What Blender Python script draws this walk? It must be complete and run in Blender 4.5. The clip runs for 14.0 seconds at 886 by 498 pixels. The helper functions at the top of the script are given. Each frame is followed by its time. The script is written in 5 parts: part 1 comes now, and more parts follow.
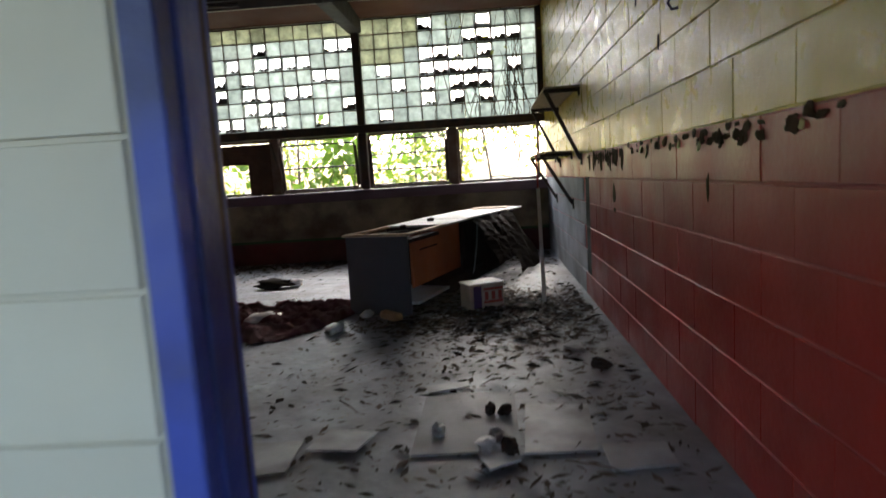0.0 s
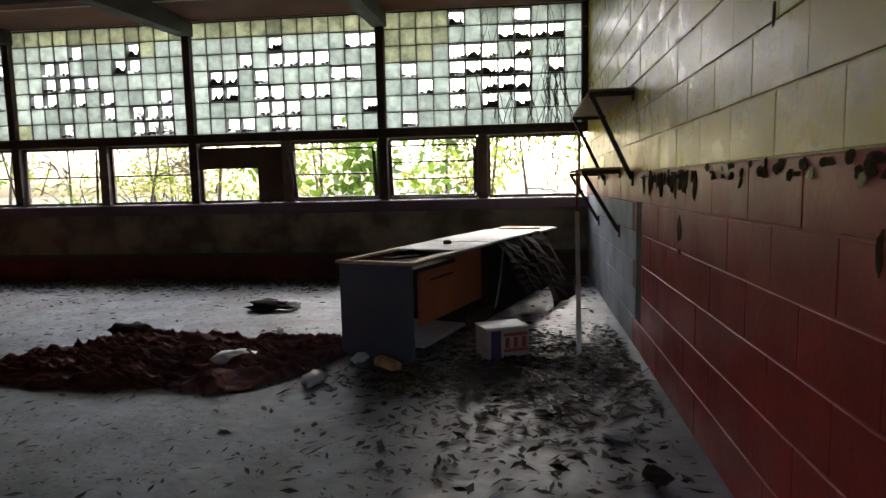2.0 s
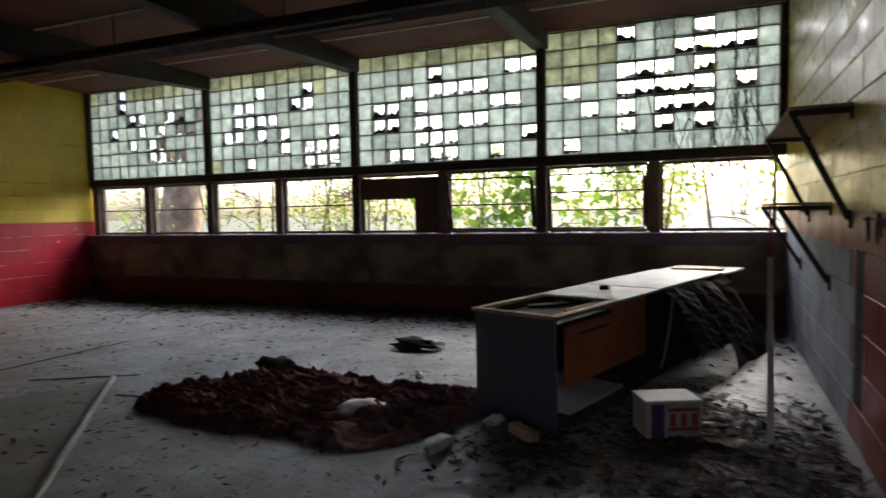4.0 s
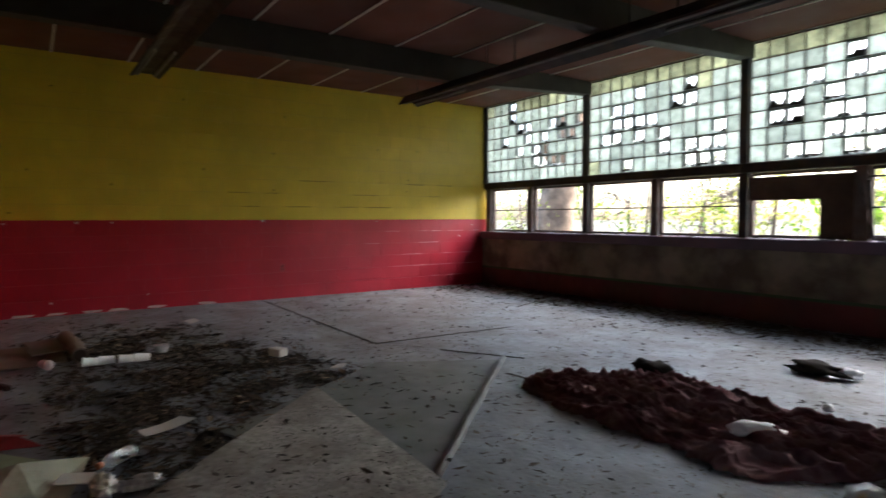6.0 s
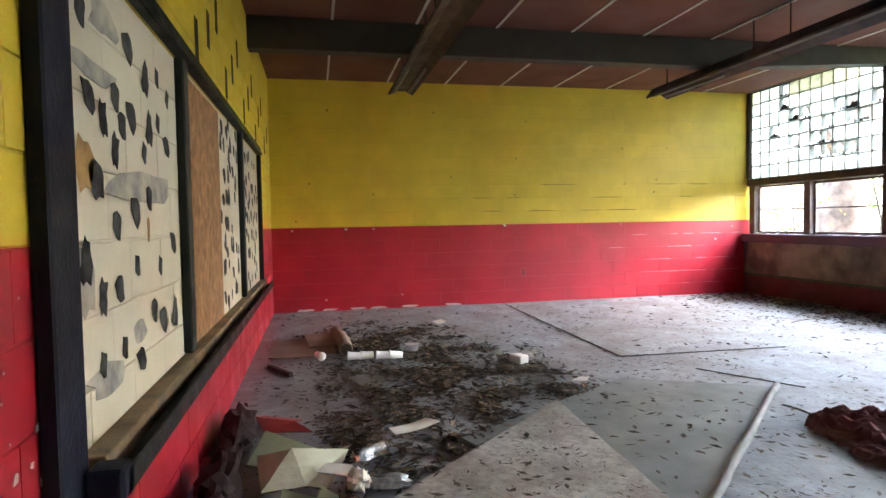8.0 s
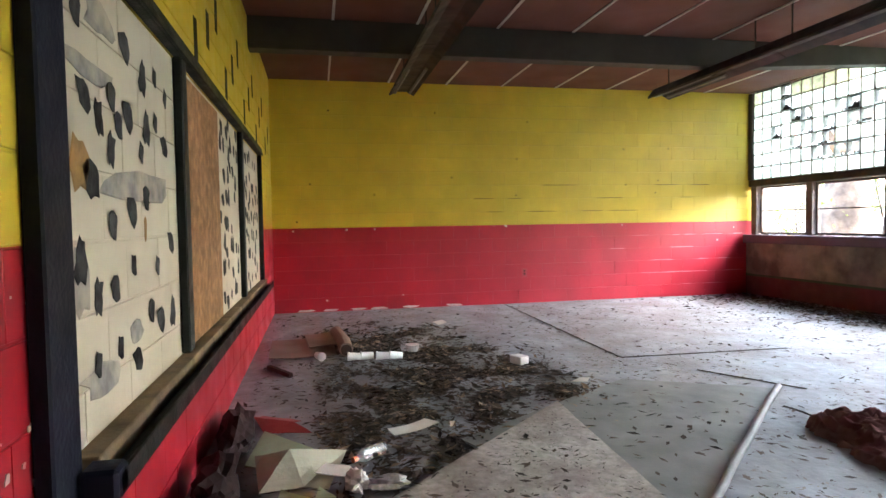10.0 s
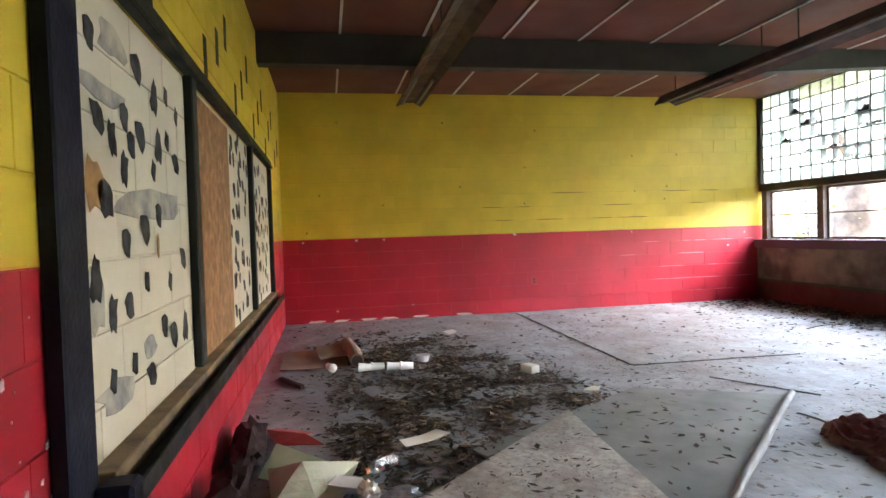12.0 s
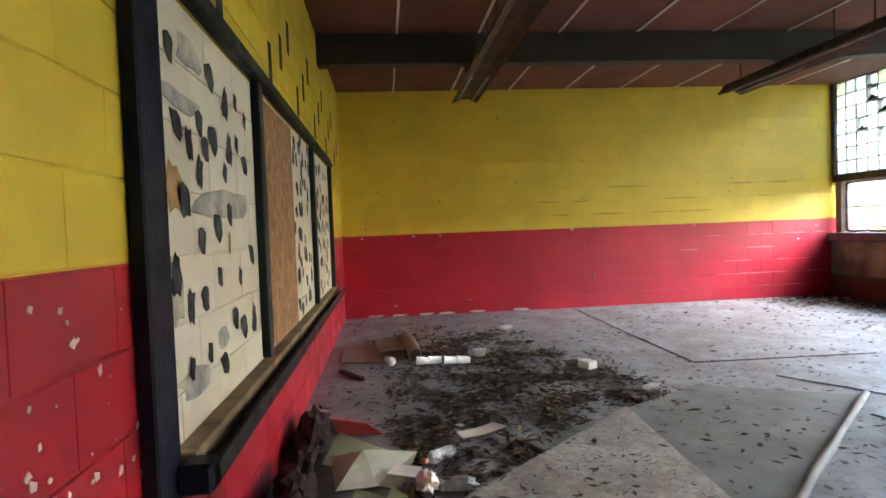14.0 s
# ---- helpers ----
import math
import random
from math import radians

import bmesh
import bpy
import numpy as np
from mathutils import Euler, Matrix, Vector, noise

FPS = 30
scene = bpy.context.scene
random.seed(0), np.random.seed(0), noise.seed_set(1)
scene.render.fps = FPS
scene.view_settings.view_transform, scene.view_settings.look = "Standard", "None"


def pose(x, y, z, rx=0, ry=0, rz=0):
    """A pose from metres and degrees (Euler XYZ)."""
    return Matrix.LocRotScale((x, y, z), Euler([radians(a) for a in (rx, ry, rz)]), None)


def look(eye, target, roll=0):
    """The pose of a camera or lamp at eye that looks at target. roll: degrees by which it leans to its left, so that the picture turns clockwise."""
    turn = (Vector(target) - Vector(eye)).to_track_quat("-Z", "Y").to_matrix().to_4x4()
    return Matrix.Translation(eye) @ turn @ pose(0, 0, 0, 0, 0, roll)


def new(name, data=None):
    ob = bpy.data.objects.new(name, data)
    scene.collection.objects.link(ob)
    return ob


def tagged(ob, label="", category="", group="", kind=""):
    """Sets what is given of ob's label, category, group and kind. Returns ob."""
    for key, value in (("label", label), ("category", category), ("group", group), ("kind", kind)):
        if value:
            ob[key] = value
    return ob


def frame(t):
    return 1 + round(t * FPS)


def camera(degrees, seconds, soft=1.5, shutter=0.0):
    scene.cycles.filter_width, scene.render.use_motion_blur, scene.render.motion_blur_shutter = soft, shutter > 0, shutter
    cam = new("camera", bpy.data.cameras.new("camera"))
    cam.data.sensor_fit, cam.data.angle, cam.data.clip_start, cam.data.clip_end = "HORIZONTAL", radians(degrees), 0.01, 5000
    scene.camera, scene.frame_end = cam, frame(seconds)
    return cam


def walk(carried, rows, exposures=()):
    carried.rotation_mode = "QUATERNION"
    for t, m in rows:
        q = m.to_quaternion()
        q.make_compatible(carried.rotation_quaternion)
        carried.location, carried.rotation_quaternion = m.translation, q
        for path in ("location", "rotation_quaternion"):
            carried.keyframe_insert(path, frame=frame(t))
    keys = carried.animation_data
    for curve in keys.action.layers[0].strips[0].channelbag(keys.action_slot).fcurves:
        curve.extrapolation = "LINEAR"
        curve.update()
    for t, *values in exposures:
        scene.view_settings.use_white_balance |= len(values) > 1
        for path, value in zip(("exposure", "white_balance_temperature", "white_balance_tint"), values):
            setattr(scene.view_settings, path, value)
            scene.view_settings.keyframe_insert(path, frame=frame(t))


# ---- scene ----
cam = camera(72.6, 14.0, shutter=0.5)
PATH = [
    (0, (-1.057, 0.753, 1.075), (-1.156, 2.737, 0.84), -3.6),
    (0.5, (-1.066, 1.039, 1.109), (-1.094, 3.032, 0.939), -1.1),
    (1, (-1.054, 1.224, 1.098), (-1.024, 3.212, 0.883), -1.3),
    (1.5, (-0.991, 1.482, 1.141), (-1.186, 3.469, 1.015), -0.5),
    (2, (-0.959, 1.668, 1.139), (-1.172, 3.645, 0.931), -1.3),
    (4.5, (-0.883, 2.204, 1.25), (-1.871, 3.941, 1.172), -0.9),
    (5, (-1.001, 2.181, 1.186), (-2.226, 3.761, 1.124), -0.8),
    (5.5, (-1.01, 2.164, 1.203), (-2.458, 3.542, 1.132), -0.4),
    (6, (-1.042, 2.105, 1.215), (-2.689, 3.234, 1.114), -0.1),
    (6.5, (-1.151, 2.124, 1.228), (-2.902, 3.081, 1.096), -0.3),
    (7, (-1.281, 2.15, 1.193), (-3.083, 3.006, 1.06), -0.8),
    (7.5, (-1.255, 2.148, 1.225), (-3.162, 2.734, 1.093), -0.7),
    (8, (-1.232, 2.173, 1.236), (-3.187, 2.585, 1.15), -1.0),
    (10.5, (-1.238, 2.191, 1.233), (-3.195, 2.592, 1.151), -0.9),
    (11, (-1.227, 2.175, 1.247), (-3.198, 2.511, 1.206), -1.5),
    (11.5, (-1.219, 2.189, 1.246), (-3.189, 2.53, 1.198), -2.0),
    (12, (-1.219, 2.193, 1.248), (-3.183, 2.568, 1.193), -1.8),
    (12.5, (-1.226, 2.206, 1.238), (-3.19, 2.581, 1.193), -1.6),
    (13, (-1.209, 2.245, 1.214), (-3.193, 2.468, 1.092), -2.4),
    (13.5, (-1.191, 2.253, 1.229), (-3.183, 2.39, 1.118), -2.8),
    (14, (-1.162, 2.188, 1.252), (-3.152, 2.377, 1.188), -2.2),
]
EXPOSURES = [(0, 2.85, 6200, 10), (2.0, 2.65, 6200, 10), (5.0, 2.35, 6000, 9), (6.0, 3.1, 5800, 9), (7.0, 3.9, 5600, 9), (8.0, 4.92, 5650, 9), (10.5, 4.92, 5650, 9), (12.5, 4.92, 5650, 9), (14.0, 4.75, 5650, 9)]
walk(cam, [(t, look(eye, target, roll)) for t, eye, target, roll in PATH], EXPOSURES)

# ---- world and sun ----
SUN_EL, SUN_AZ = radians(36), radians(12)
world = bpy.data.worlds.new("world")
scene.world = world
world.use_nodes = True
_n = world.node_tree.nodes
sky = _n.new("ShaderNodeTexSky")
sky.sky_type, sky.sun_disc = "NISHITA", False
sky.sun_elevation, sky.sun_rotation = SUN_EL, SUN_AZ
sky.air_density, sky.dust_density = 1.0, 4.0
world.node_tree.links.new(sky.outputs[0], _n["Background"].inputs[0])
_n["Background"].inputs[1].default_value = 0.15
sun = new("sun", bpy.data.lights.new("sun", "SUN"))
sun.data.energy, sun.data.angle, sun.data.color = 0.7, radians(45), (1.0, 0.99, 0.98)
_away = Vector((math.sin(SUN_AZ) * math.cos(SUN_EL), math.cos(SUN_AZ) * math.cos(SUN_EL), math.sin(SUN_EL)))
sun.matrix_world = look(_away * 30, (0, 0, 0))


# ---- materials ----
def material(name, base, rough=0.7, metal=0.0, vary=0.12, scale=3.0, dirt=None, dirt_amount=0.4, dirt_scale=1.2,
             bump=0.15, bump_scale=60.0, spread=0.0, island=False, spec=0.5, coat=0.0, dirt_edge=0.12):
    m = bpy.data.materials.new(name)
    m.use_nodes = True
    nt = m.node_tree
    bs = nt.nodes["Principled BSDF"]
    co = nt.nodes.new("ShaderNodeNewGeometry")

    def noise_node(s, detail=4.0):
        t = nt.nodes.new("ShaderNodeTexNoise")
        t.inputs["Scale"].default_value, t.inputs["Detail"].default_value = s, detail
        nt.links.new(co.outputs["Position"], t.inputs["Vector"])
        return t.outputs[0]

    def ramp(src, lo, hi, a, b):
        r = nt.nodes.new("ShaderNodeMapRange")
        r.inputs[1].default_value, r.inputs[2].default_value = lo, hi
        r.inputs[3].default_value, r.inputs[4].default_value = a, b
        nt.links.new(src, r.inputs[0])
        return r.outputs[0]

    hsv = nt.nodes.new("ShaderNodeHueSaturation")
    hsv.inputs["Color"].default_value = (*base, 1)
    val = ramp(noise_node(scale), 0.3, 0.7, 1 - vary, 1 + vary)
    if spread:
        info = nt.nodes.new("ShaderNodeNewGeometry" if island else "ShaderNodeObjectInfo")
        rnd = ramp(info.outputs["Random Per Island" if island else "Random"], 0, 1, 1 - spread, 1 + spread)
        mul = nt.nodes.new("ShaderNodeMath")
        mul.operation = "MULTIPLY"
        nt.links.new(val, mul.inputs[0])
        nt.links.new(rnd, mul.inputs[1])
        val = mul.outputs[0]
    nt.links.new(val, hsv.inputs["Value"])
    colour = hsv.outputs[0]
    if dirt:
        mix = nt.nodes.new("ShaderNodeMix")
        mix.data_type = "RGBA"
        nt.links.new(ramp(noise_node(dirt_scale, 8.0), 0.52 - dirt_edge, 0.52 + dirt_edge, 0, dirt_amount), mix.inputs["Factor"])
        nt.links.new(colour, mix.inputs["A"])
        mix.inputs["B"].default_value = (*dirt, 1)
        colour = mix.outputs["Result"]
    nt.links.new(colour, bs.inputs["Base Color"])
    nt.links.new(ramp(noise_node(scale * 2.3), 0.3, 0.7, max(0.05, rough - 0.1), min(1, rough + 0.1)), bs.inputs["Roughness"])
    bs.inputs["Metallic"].default_value = metal
    bs.inputs["Specular IOR Level"].default_value = spec
    bs.inputs["Coat Weight"].default_value = coat
    if bump:
        b = nt.nodes.new("ShaderNodeBump")
        b.inputs["Strength"].default_value, b.inputs["Distance"].default_value = bump, 0.01
        nt.links.new(noise_node(bump_scale, 6.0), b.inputs["Height"])
        nt.links.new(b.outputs[0], bs.inputs["Normal"])
    return m


RED = material("red_paint", (0.36, 0.011, 0.026), 0.4, vary=0.16, scale=1.6, bump=0.0, spread=0.04)
YELLOW = material("yellow_paint", (0.68, 0.51, 0.03), 0.43, vary=0.08, dirt=(0.46, 0.33, 0.02), dirt_amount=0.45, bump=0.0, dirt_edge=0.2, spread=0.04)
OLIVE = material("pale_yellow_paint", (0.66, 0.49, 0.03), 0.32, spec=0.42, vary=0.1, dirt=(0.34, 0.25, 0.03), dirt_amount=0.4, bump=0.12, bump_scale=35, spread=0.05)
MAROON = material("maroon_paint", (0.31, 0.018, 0.012), 0.4, spec=0.45, vary=0.2, scale=1.8, bump=0.14, bump_scale=35, spread=0.05)
CREAM = material("cream_paint", (0.58, 0.54, 0.44), 0.6, vary=0.08, dirt=(0.5, 0.42, 0.28), dirt_amount=0.35, bump=0.15, bump_scale=40, spread=0.04)
BARE = material("bare_block", (0.46, 0.49, 0.53), 0.85, vary=0.2, dirt=(0.14, 0.13, 0.12), dirt_amount=0.5, bump=0.4, bump_scale=50, spread=0.08)
JOINT_YELLOW = material("yellow_joint", (0.57, 0.42, 0.03), 0.5)
JOINT_RED = material("red_joint", (0.36, 0.018, 0.032), 0.45)
MORTAR_DARK = material("dark_mortar", (0.12, 0.08, 0.05), 0.9, vary=0.15)
MORTAR_YELLOW = material("painted_mortar_yellow", (0.42, 0.31, 0.03), 0.6)
MORTAR_RED = material("painted_mortar_red", (0.42, 0.1, 0.1), 0.6)
CONCRETE = material("floor_concrete", (0.24, 0.262, 0.3), 0.52, spec=0.38, vary=0.22, scale=7.0, dirt=(0.13, 0.125, 0.12), dirt_amount=0.75, dirt_scale=2.2, bump=0.5, bump_scale=24, dirt_edge=0.14)
SILL_CONC = material("old_concrete", (0.24, 0.2, 0.15), 0.85, vary=0.25, scale=2.0, dirt=(0.06, 0.045, 0.035), dirt_amount=0.8, dirt_scale=2.6, bump=0.4, bump_scale=30)
SILL_PAINT = material("purple_paint", (0.12, 0.075, 0.11), 0.6, vary=0.2, dirt=(0.05, 0.04, 0.04), dirt_amount=0.5, bump=0.3)
SILL_RED = material("faded_maroon_paint", (0.1, 0.02, 0.022), 0.7, vary=0.25, dirt=(0.04, 0.03, 0.025), dirt_amount=0.6)
SILL_GREEN = material("green_strip_paint", (0.035, 0.07, 0.03), 0.7, vary=0.2)
CEIL = material("ceiling_board", (0.15, 0.05, 0.026), 0.75, vary=0.16, scale=0.9, dirt=(0.09, 0.03, 0.02), dirt_amount=0.6, bump=0.2, bump_scale=45)
SEAM = material("seam_batten", (0.62, 0.56, 0.48), 0.6)
BEAM = material("beam_paint", (0.042, 0.037, 0.027), 0.65, vary=0.2, dirt=(0.03, 0.025, 0.02), dirt_amount=0.5, bump=0.25, bump_scale=25)
STEEL = material("dark_steel", (0.035, 0.03, 0.028), 0.55, metal=0.3, vary=0.25, dirt=(0.1, 0.05, 0.025), dirt_amount=0.45, dirt_scale=9, bump=0.3)
RUST = material("rusty_frame", (0.13, 0.1, 0.085), 0.75, vary=0.3, scale=6, dirt=(0.1, 0.045, 0.02), dirt_amount=0.6, dirt_scale=7, bump=0.4)
LAMP = material("lamp_housing", (0.018, 0.015, 0.013), 0.5, metal=0.2, vary=0.25, dirt=(0.08, 0.04, 0.02), dirt_amount=0.4, dirt_scale=6)
TUBE = material("dusty_tube", (0.22, 0.21, 0.19), 0.5)
BLUE = material("blue_paint", (0.05, 0.075, 0.36), 0.42, vary=0.2, dirt=(0.03, 0.028, 0.05), dirt_amount=0.7, dirt_scale=5, bump=0.35, bump_scale=25)
GRIMY = material("grimy_blue_paint", (0.03, 0.028, 0.05), 0.7, vary=0.4, scale=9, dirt=(0.05, 0.025, 0.012), dirt_amount=0.8, dirt_scale=7, bump=0.5, bump_scale=30)
DARKGREEN = material("dark_green_paint", (0.008, 0.012, 0.011), 0.55, spec=0.2, vary=0.3, dirt=(0.025, 0.028, 0.026), dirt_amount=0.4, dirt_scale=5, bump=0.25)
NAVY = material("navy_paint", (0.007, 0.009, 0.022), 0.6, spec=0.15, vary=0.3, dirt=(0.015, 0.02, 0.02), dirt_amount=0.5, dirt_scale=4, bump=0.25)
CORK = material("cork", (0.33, 0.18, 0.08), 0.9, vary=0.3, scale=14, dirt=(0.17, 0.09, 0.04), dirt_amount=0.7, dirt_scale=16, bump=0.8, bump_scale=70)
TRAYWOOD = material("tray_wood", (0.2, 0.14, 0.075), 0.75, vary=0.3, dirt=(0.06, 0.045, 0.03), dirt_amount=0.7, dirt_scale=8, bump=0.3)
GLUE = material("glue_mark", (0.03, 0.03, 0.034), 0.9, spec=0.1, vary=0.5, scale=16, spread=0.5, dirt=(0.12, 0.12, 0.12), dirt_amount=0.5, dirt_scale=9, bump=0.4)
SMEAR = material("grey_smear", (0.24, 0.235, 0.23), 0.8, vary=0.4, scale=14, dirt=(0.5, 0.45, 0.35), dirt_amount=0.8, dirt_scale=8)
GLUE_TAN = material("brown_stain", (0.32, 0.19, 0.07), 0.8, vary=0.3, scale=20)
CHIP = material("bare_chip", (0.6, 0.57, 0.52), 0.85, vary=0.2, scale=20)
JOINT_PALE = material("pale_scuff", (0.5, 0.16, 0.18), 0.6, vary=0.3, scale=12)
PEEL = material("peeled_patch", (0.06, 0.035, 0.02), 0.95, spec=0.05, vary=0.4, scale=12, bump=0.6)
FLAKE = material("paint_flake", (0.42, 0.32, 0.12), 0.6, vary=0.3, scale=12)
DESKBLUE = material("desk_laminate", (0.085, 0.1, 0.135), 0.5, vary=0.12, dirt=(0.05, 0.055, 0.07), dirt_amount=0.5)
ORANGE = material("orange_board", (0.42, 0.12, 0.03), 0.55, vary=0.15, dirt=(0.2, 0.06, 0.02), dirt_amount=0.5)
# Near-black wood; also colours parts that stand for shade in hollows.
DARKWOOD_AND_SHADE = material("dark_wood_and_shade", (0.04, 0.028, 0.022), 0.85, spec=0.15, vary=0.3, scale=6)
TOPWHITE = material("white_laminate", (0.42, 0.44, 0.46), 0.6, spec=0.3, vary=0.1, dirt=(0.3, 0.28, 0.25), dirt_amount=0.4, dirt_scale=4)
EDGEWOOD = material("raw_chipboard", (0.42, 0.33, 0.24), 0.8, vary=0.2, scale=20)
CARD = material("cardboard", (0.2, 0.155, 0.13), 0.85, vary=0.12, dirt=(0.2, 0.14, 0.1), dirt_amount=0.5, dirt_scale=5)
WHITECARD = material("white_card", (0.72, 0.72, 0.7), 0.6, vary=0.06, dirt=(0.5, 0.47, 0.42), dirt_amount=0.3, dirt_scale=8)
PALECARD = material("pale_printed_card", (0.46, 0.41, 0.37), 0.75, vary=0.1, dirt=(0.25, 0.2, 0.16), dirt_amount=0.5, dirt_scale=6)
PRINT_RED = material("red_print", (0.3, 0.05, 0.04), 0.6)
PRINT_BLUE = material("purple_print", (0.06, 0.035, 0.13), 0.6)
# Pale tone is dust plus painted highlights of the lit folds, spread at random.
CLOTH = material("dirty_red_cloth", (0.105, 0.045, 0.052), 0.95, vary=0.3, scale=6, dirt=(0.24, 0.16, 0.155), dirt_amount=0.35, dirt_scale=8, bump=0.5, bump_scale=150, spec=0.1, dirt_edge=0.06)
CLOTH_DARK = material("dark_rag", (0.03, 0.025, 0.022), 0.95, vary=0.35, spec=0.1)
PLASTIC = material("white_plastic", (0.75, 0.76, 0.78), 0.42, vary=0.08)
MAT_TAN = material("tan_mat", (0.4, 0.385, 0.365), 0.95, spec=0.1, vary=0.25, scale=30, dirt=(0.19, 0.165, 0.14), dirt_amount=0.6, dirt_scale=3.0, bump=0.6, bump_scale=110)
MAT_GREY = material("grey_vinyl", (0.165, 0.18, 0.18), 0.6, vary=0.2, dirt=(0.095, 0.105, 0.1), dirt_amount=0.6, dirt_scale=2)
TILE_DARK = material("dark_tile_bed", (0.17, 0.175, 0.19), 0.55, vary=0.25, dirt=(0.08, 0.08, 0.08), dirt_amount=0.6, dirt_scale=6)
TILE_PALE = material("grey_tile", (0.3, 0.305, 0.325), 0.48, spec=0.6, vary=0.2, scale=7, dirt=(0.12, 0.115, 0.11), dirt_amount=0.6, dirt_scale=5)
ORANGECAP = material("orange_plastic", (0.5, 0.17, 0.08), 0.5)
PALEGREEN = material("pale_green_paper", (0.44, 0.46, 0.36), 0.75, vary=0.15, dirt=(0.27, 0.24, 0.17), dirt_amount=0.6, dirt_scale=5)
GREENPAPER = material("green_paper", (0.36, 0.47, 0.3), 0.6, vary=0.08, dirt=(0.3, 0.28, 0.2), dirt_amount=0.4, dirt_scale=8)
REDCARD = material("red_card", (0.3, 0.03, 0.035), 0.6, vary=0.12, dirt=(0.1, 0.05, 0.04), dirt_amount=0.4, dirt_scale=6)
DARKBAG = material("dark_plastic", (0.022, 0.012, 0.012), 0.8, spec=0.15, vary=0.3)
FOIL = material("silver_foil", (0.5, 0.52, 0.56), 0.42, metal=0.7, vary=0.3, scale=40)
LEAF_DRY = material("dry_leaf", (0.05, 0.038, 0.03), 0.85, vary=0.3, scale=9, spread=0.9, island=True, bump=0)
LEAF_TAN = material("pale_dry_leaf", (0.2, 0.15, 0.105), 0.8, vary=0.3, scale=9, spread=0.5, island=True, bump=0)
TWIG = material("twig", (0.09, 0.065, 0.045), 0.9, vary=0.3, scale=14, bump=0)
GRIT = material("grit", (0.13, 0.115, 0.1), 0.95, vary=0.2, spread=0.7, island=True, bump=0)
PLYWOOD = material("weathered_plywood", (0.07, 0.04, 0.026), 0.8, vary=0.25, scale=5)
BARK = material("bark", (0.32, 0.22, 0.15), 0.95, vary=0.35, scale=5, dirt=(0.1, 0.07, 0.05), dirt_amount=0.7, dirt_scale=3.5, bump=0.9, bump_scale=14)
TWIG_OUT = material("branch_bark", (0.16, 0.12, 0.09), 0.95, vary=0.3, bump=0)
EARTH = material("earth", (0.12, 0.1, 0.05), 0.95, vary=0.4, scale=0.8, dirt=(0.07, 0.09, 0.03), dirt_amount=0.7, bump=0.4)
WHITEMETAL = material("white_metal", (0.66, 0.65, 0.66), 0.5, vary=0.1, dirt=(0.3, 0.25, 0.22), dirt_amount=0.4, dirt_scale=12)
REDMETAL = material("red_metal", (0.3, 0.02, 0.02), 0.5, vary=0.15)
PLATE = material("outlet_plate", (0.3, 0.03, 0.04), 0.4)


def see_through(name, base, translucency, rough, scale=3.5, span=(0.8, 1.15), spread=0.0):
    """A sheet that scatters light through it: leaves, frosted glass."""
    m = bpy.data.materials.new(name)
    m.use_nodes = True
    nt = m.node_tree
    bs = nt.nodes["Principled BSDF"]
    out = nt.nodes["Material Output"]
    tr = nt.nodes.new("ShaderNodeBsdfTranslucent")
    mix = nt.nodes.new("ShaderNodeMixShader")
    tex = nt.nodes.new("ShaderNodeTexNoise")
    geo = nt.nodes.new("ShaderNodeNewGeometry")
    nt.links.new(geo.outputs["Position"], tex.inputs["Vector"])
    tex.inputs["Scale"].default_value = scale
    tex.inputs["Detail"].default_value = 5
    hsv = nt.nodes.new("ShaderNodeHueSaturation")
    hsv.inputs["Color"].default_value = (*base, 1)
    r = nt.nodes.new("ShaderNodeMapRange")
    r.inputs[1].default_value, r.inputs[2].default_value, r.inputs[3].default_value, r.inputs[4].default_value = 0.3, 0.7, span[0], span[1]
    nt.links.new(tex.outputs[0], r.inputs[0])
    val = r.outputs[0]
    if spread:
        info = nt.nodes.new("ShaderNodeObjectInfo")
        q = nt.nodes.new("ShaderNodeMapRange")
        q.inputs[3].default_value, q.inputs[4].default_value = 1 - spread, 1 + spread
        nt.links.new(info.outputs["Random"], q.inputs[0])
        mul = nt.nodes.new("ShaderNodeMath")
        mul.operation = "MULTIPLY"
        nt.links.new(val, mul.inputs[0])
        nt.links.new(q.outputs[0], mul.inputs[1])
        val = mul.outputs[0]
    nt.links.new(val, hsv.inputs["Value"])
    nt.links.new(hsv.outputs[0], bs.inputs["Base Color"])
    nt.links.new(hsv.outputs[0], tr.inputs["Color"])
    bs.inputs["Roughness"].default_value = rough
    mix.inputs[0].default_value = translucency
    nt.links.new(bs.outputs[0], mix.inputs[1])
    nt.links.new(tr.outputs[0], mix.inputs[2])
    nt.links.new(mix.outputs[0], out.inputs["Surface"])
    return m


FROST = see_through("frosted_glass", (0.52, 0.575, 0.55), 0.88, 0.25, 11.0, (0.62, 1.12), 0.13)
FROST_DIRTY = see_through("dirty_frosted_glass", (0.52, 0.55, 0.44), 0.85, 0.4, 11.0, (0.5, 1.1), 0.2)
GRIME = material("block_grime", (0.05, 0.045, 0.03), 0.9, vary=0.3, scale=25)
LEAF = see_through("green_leaf", (0.16, 0.27, 0.03), 0.5, 0.5)
LEAF_YELLOW = see_through("yellow_green_leaf", (0.33, 0.36, 0.06), 0.5, 0.5)
CLEAR = material("clear_plastic", (0.75, 0.8, 0.84), 0.15, vary=0.1, bump=0.3, bump_scale=40)
CLEAR.node_tree.nodes["Principled BSDF"].inputs["Transmission Weight"].default_value = 0.8
WRAP = see_through("thin_plastic", (0.75, 0.77, 0.8), 0.4, 0.25)


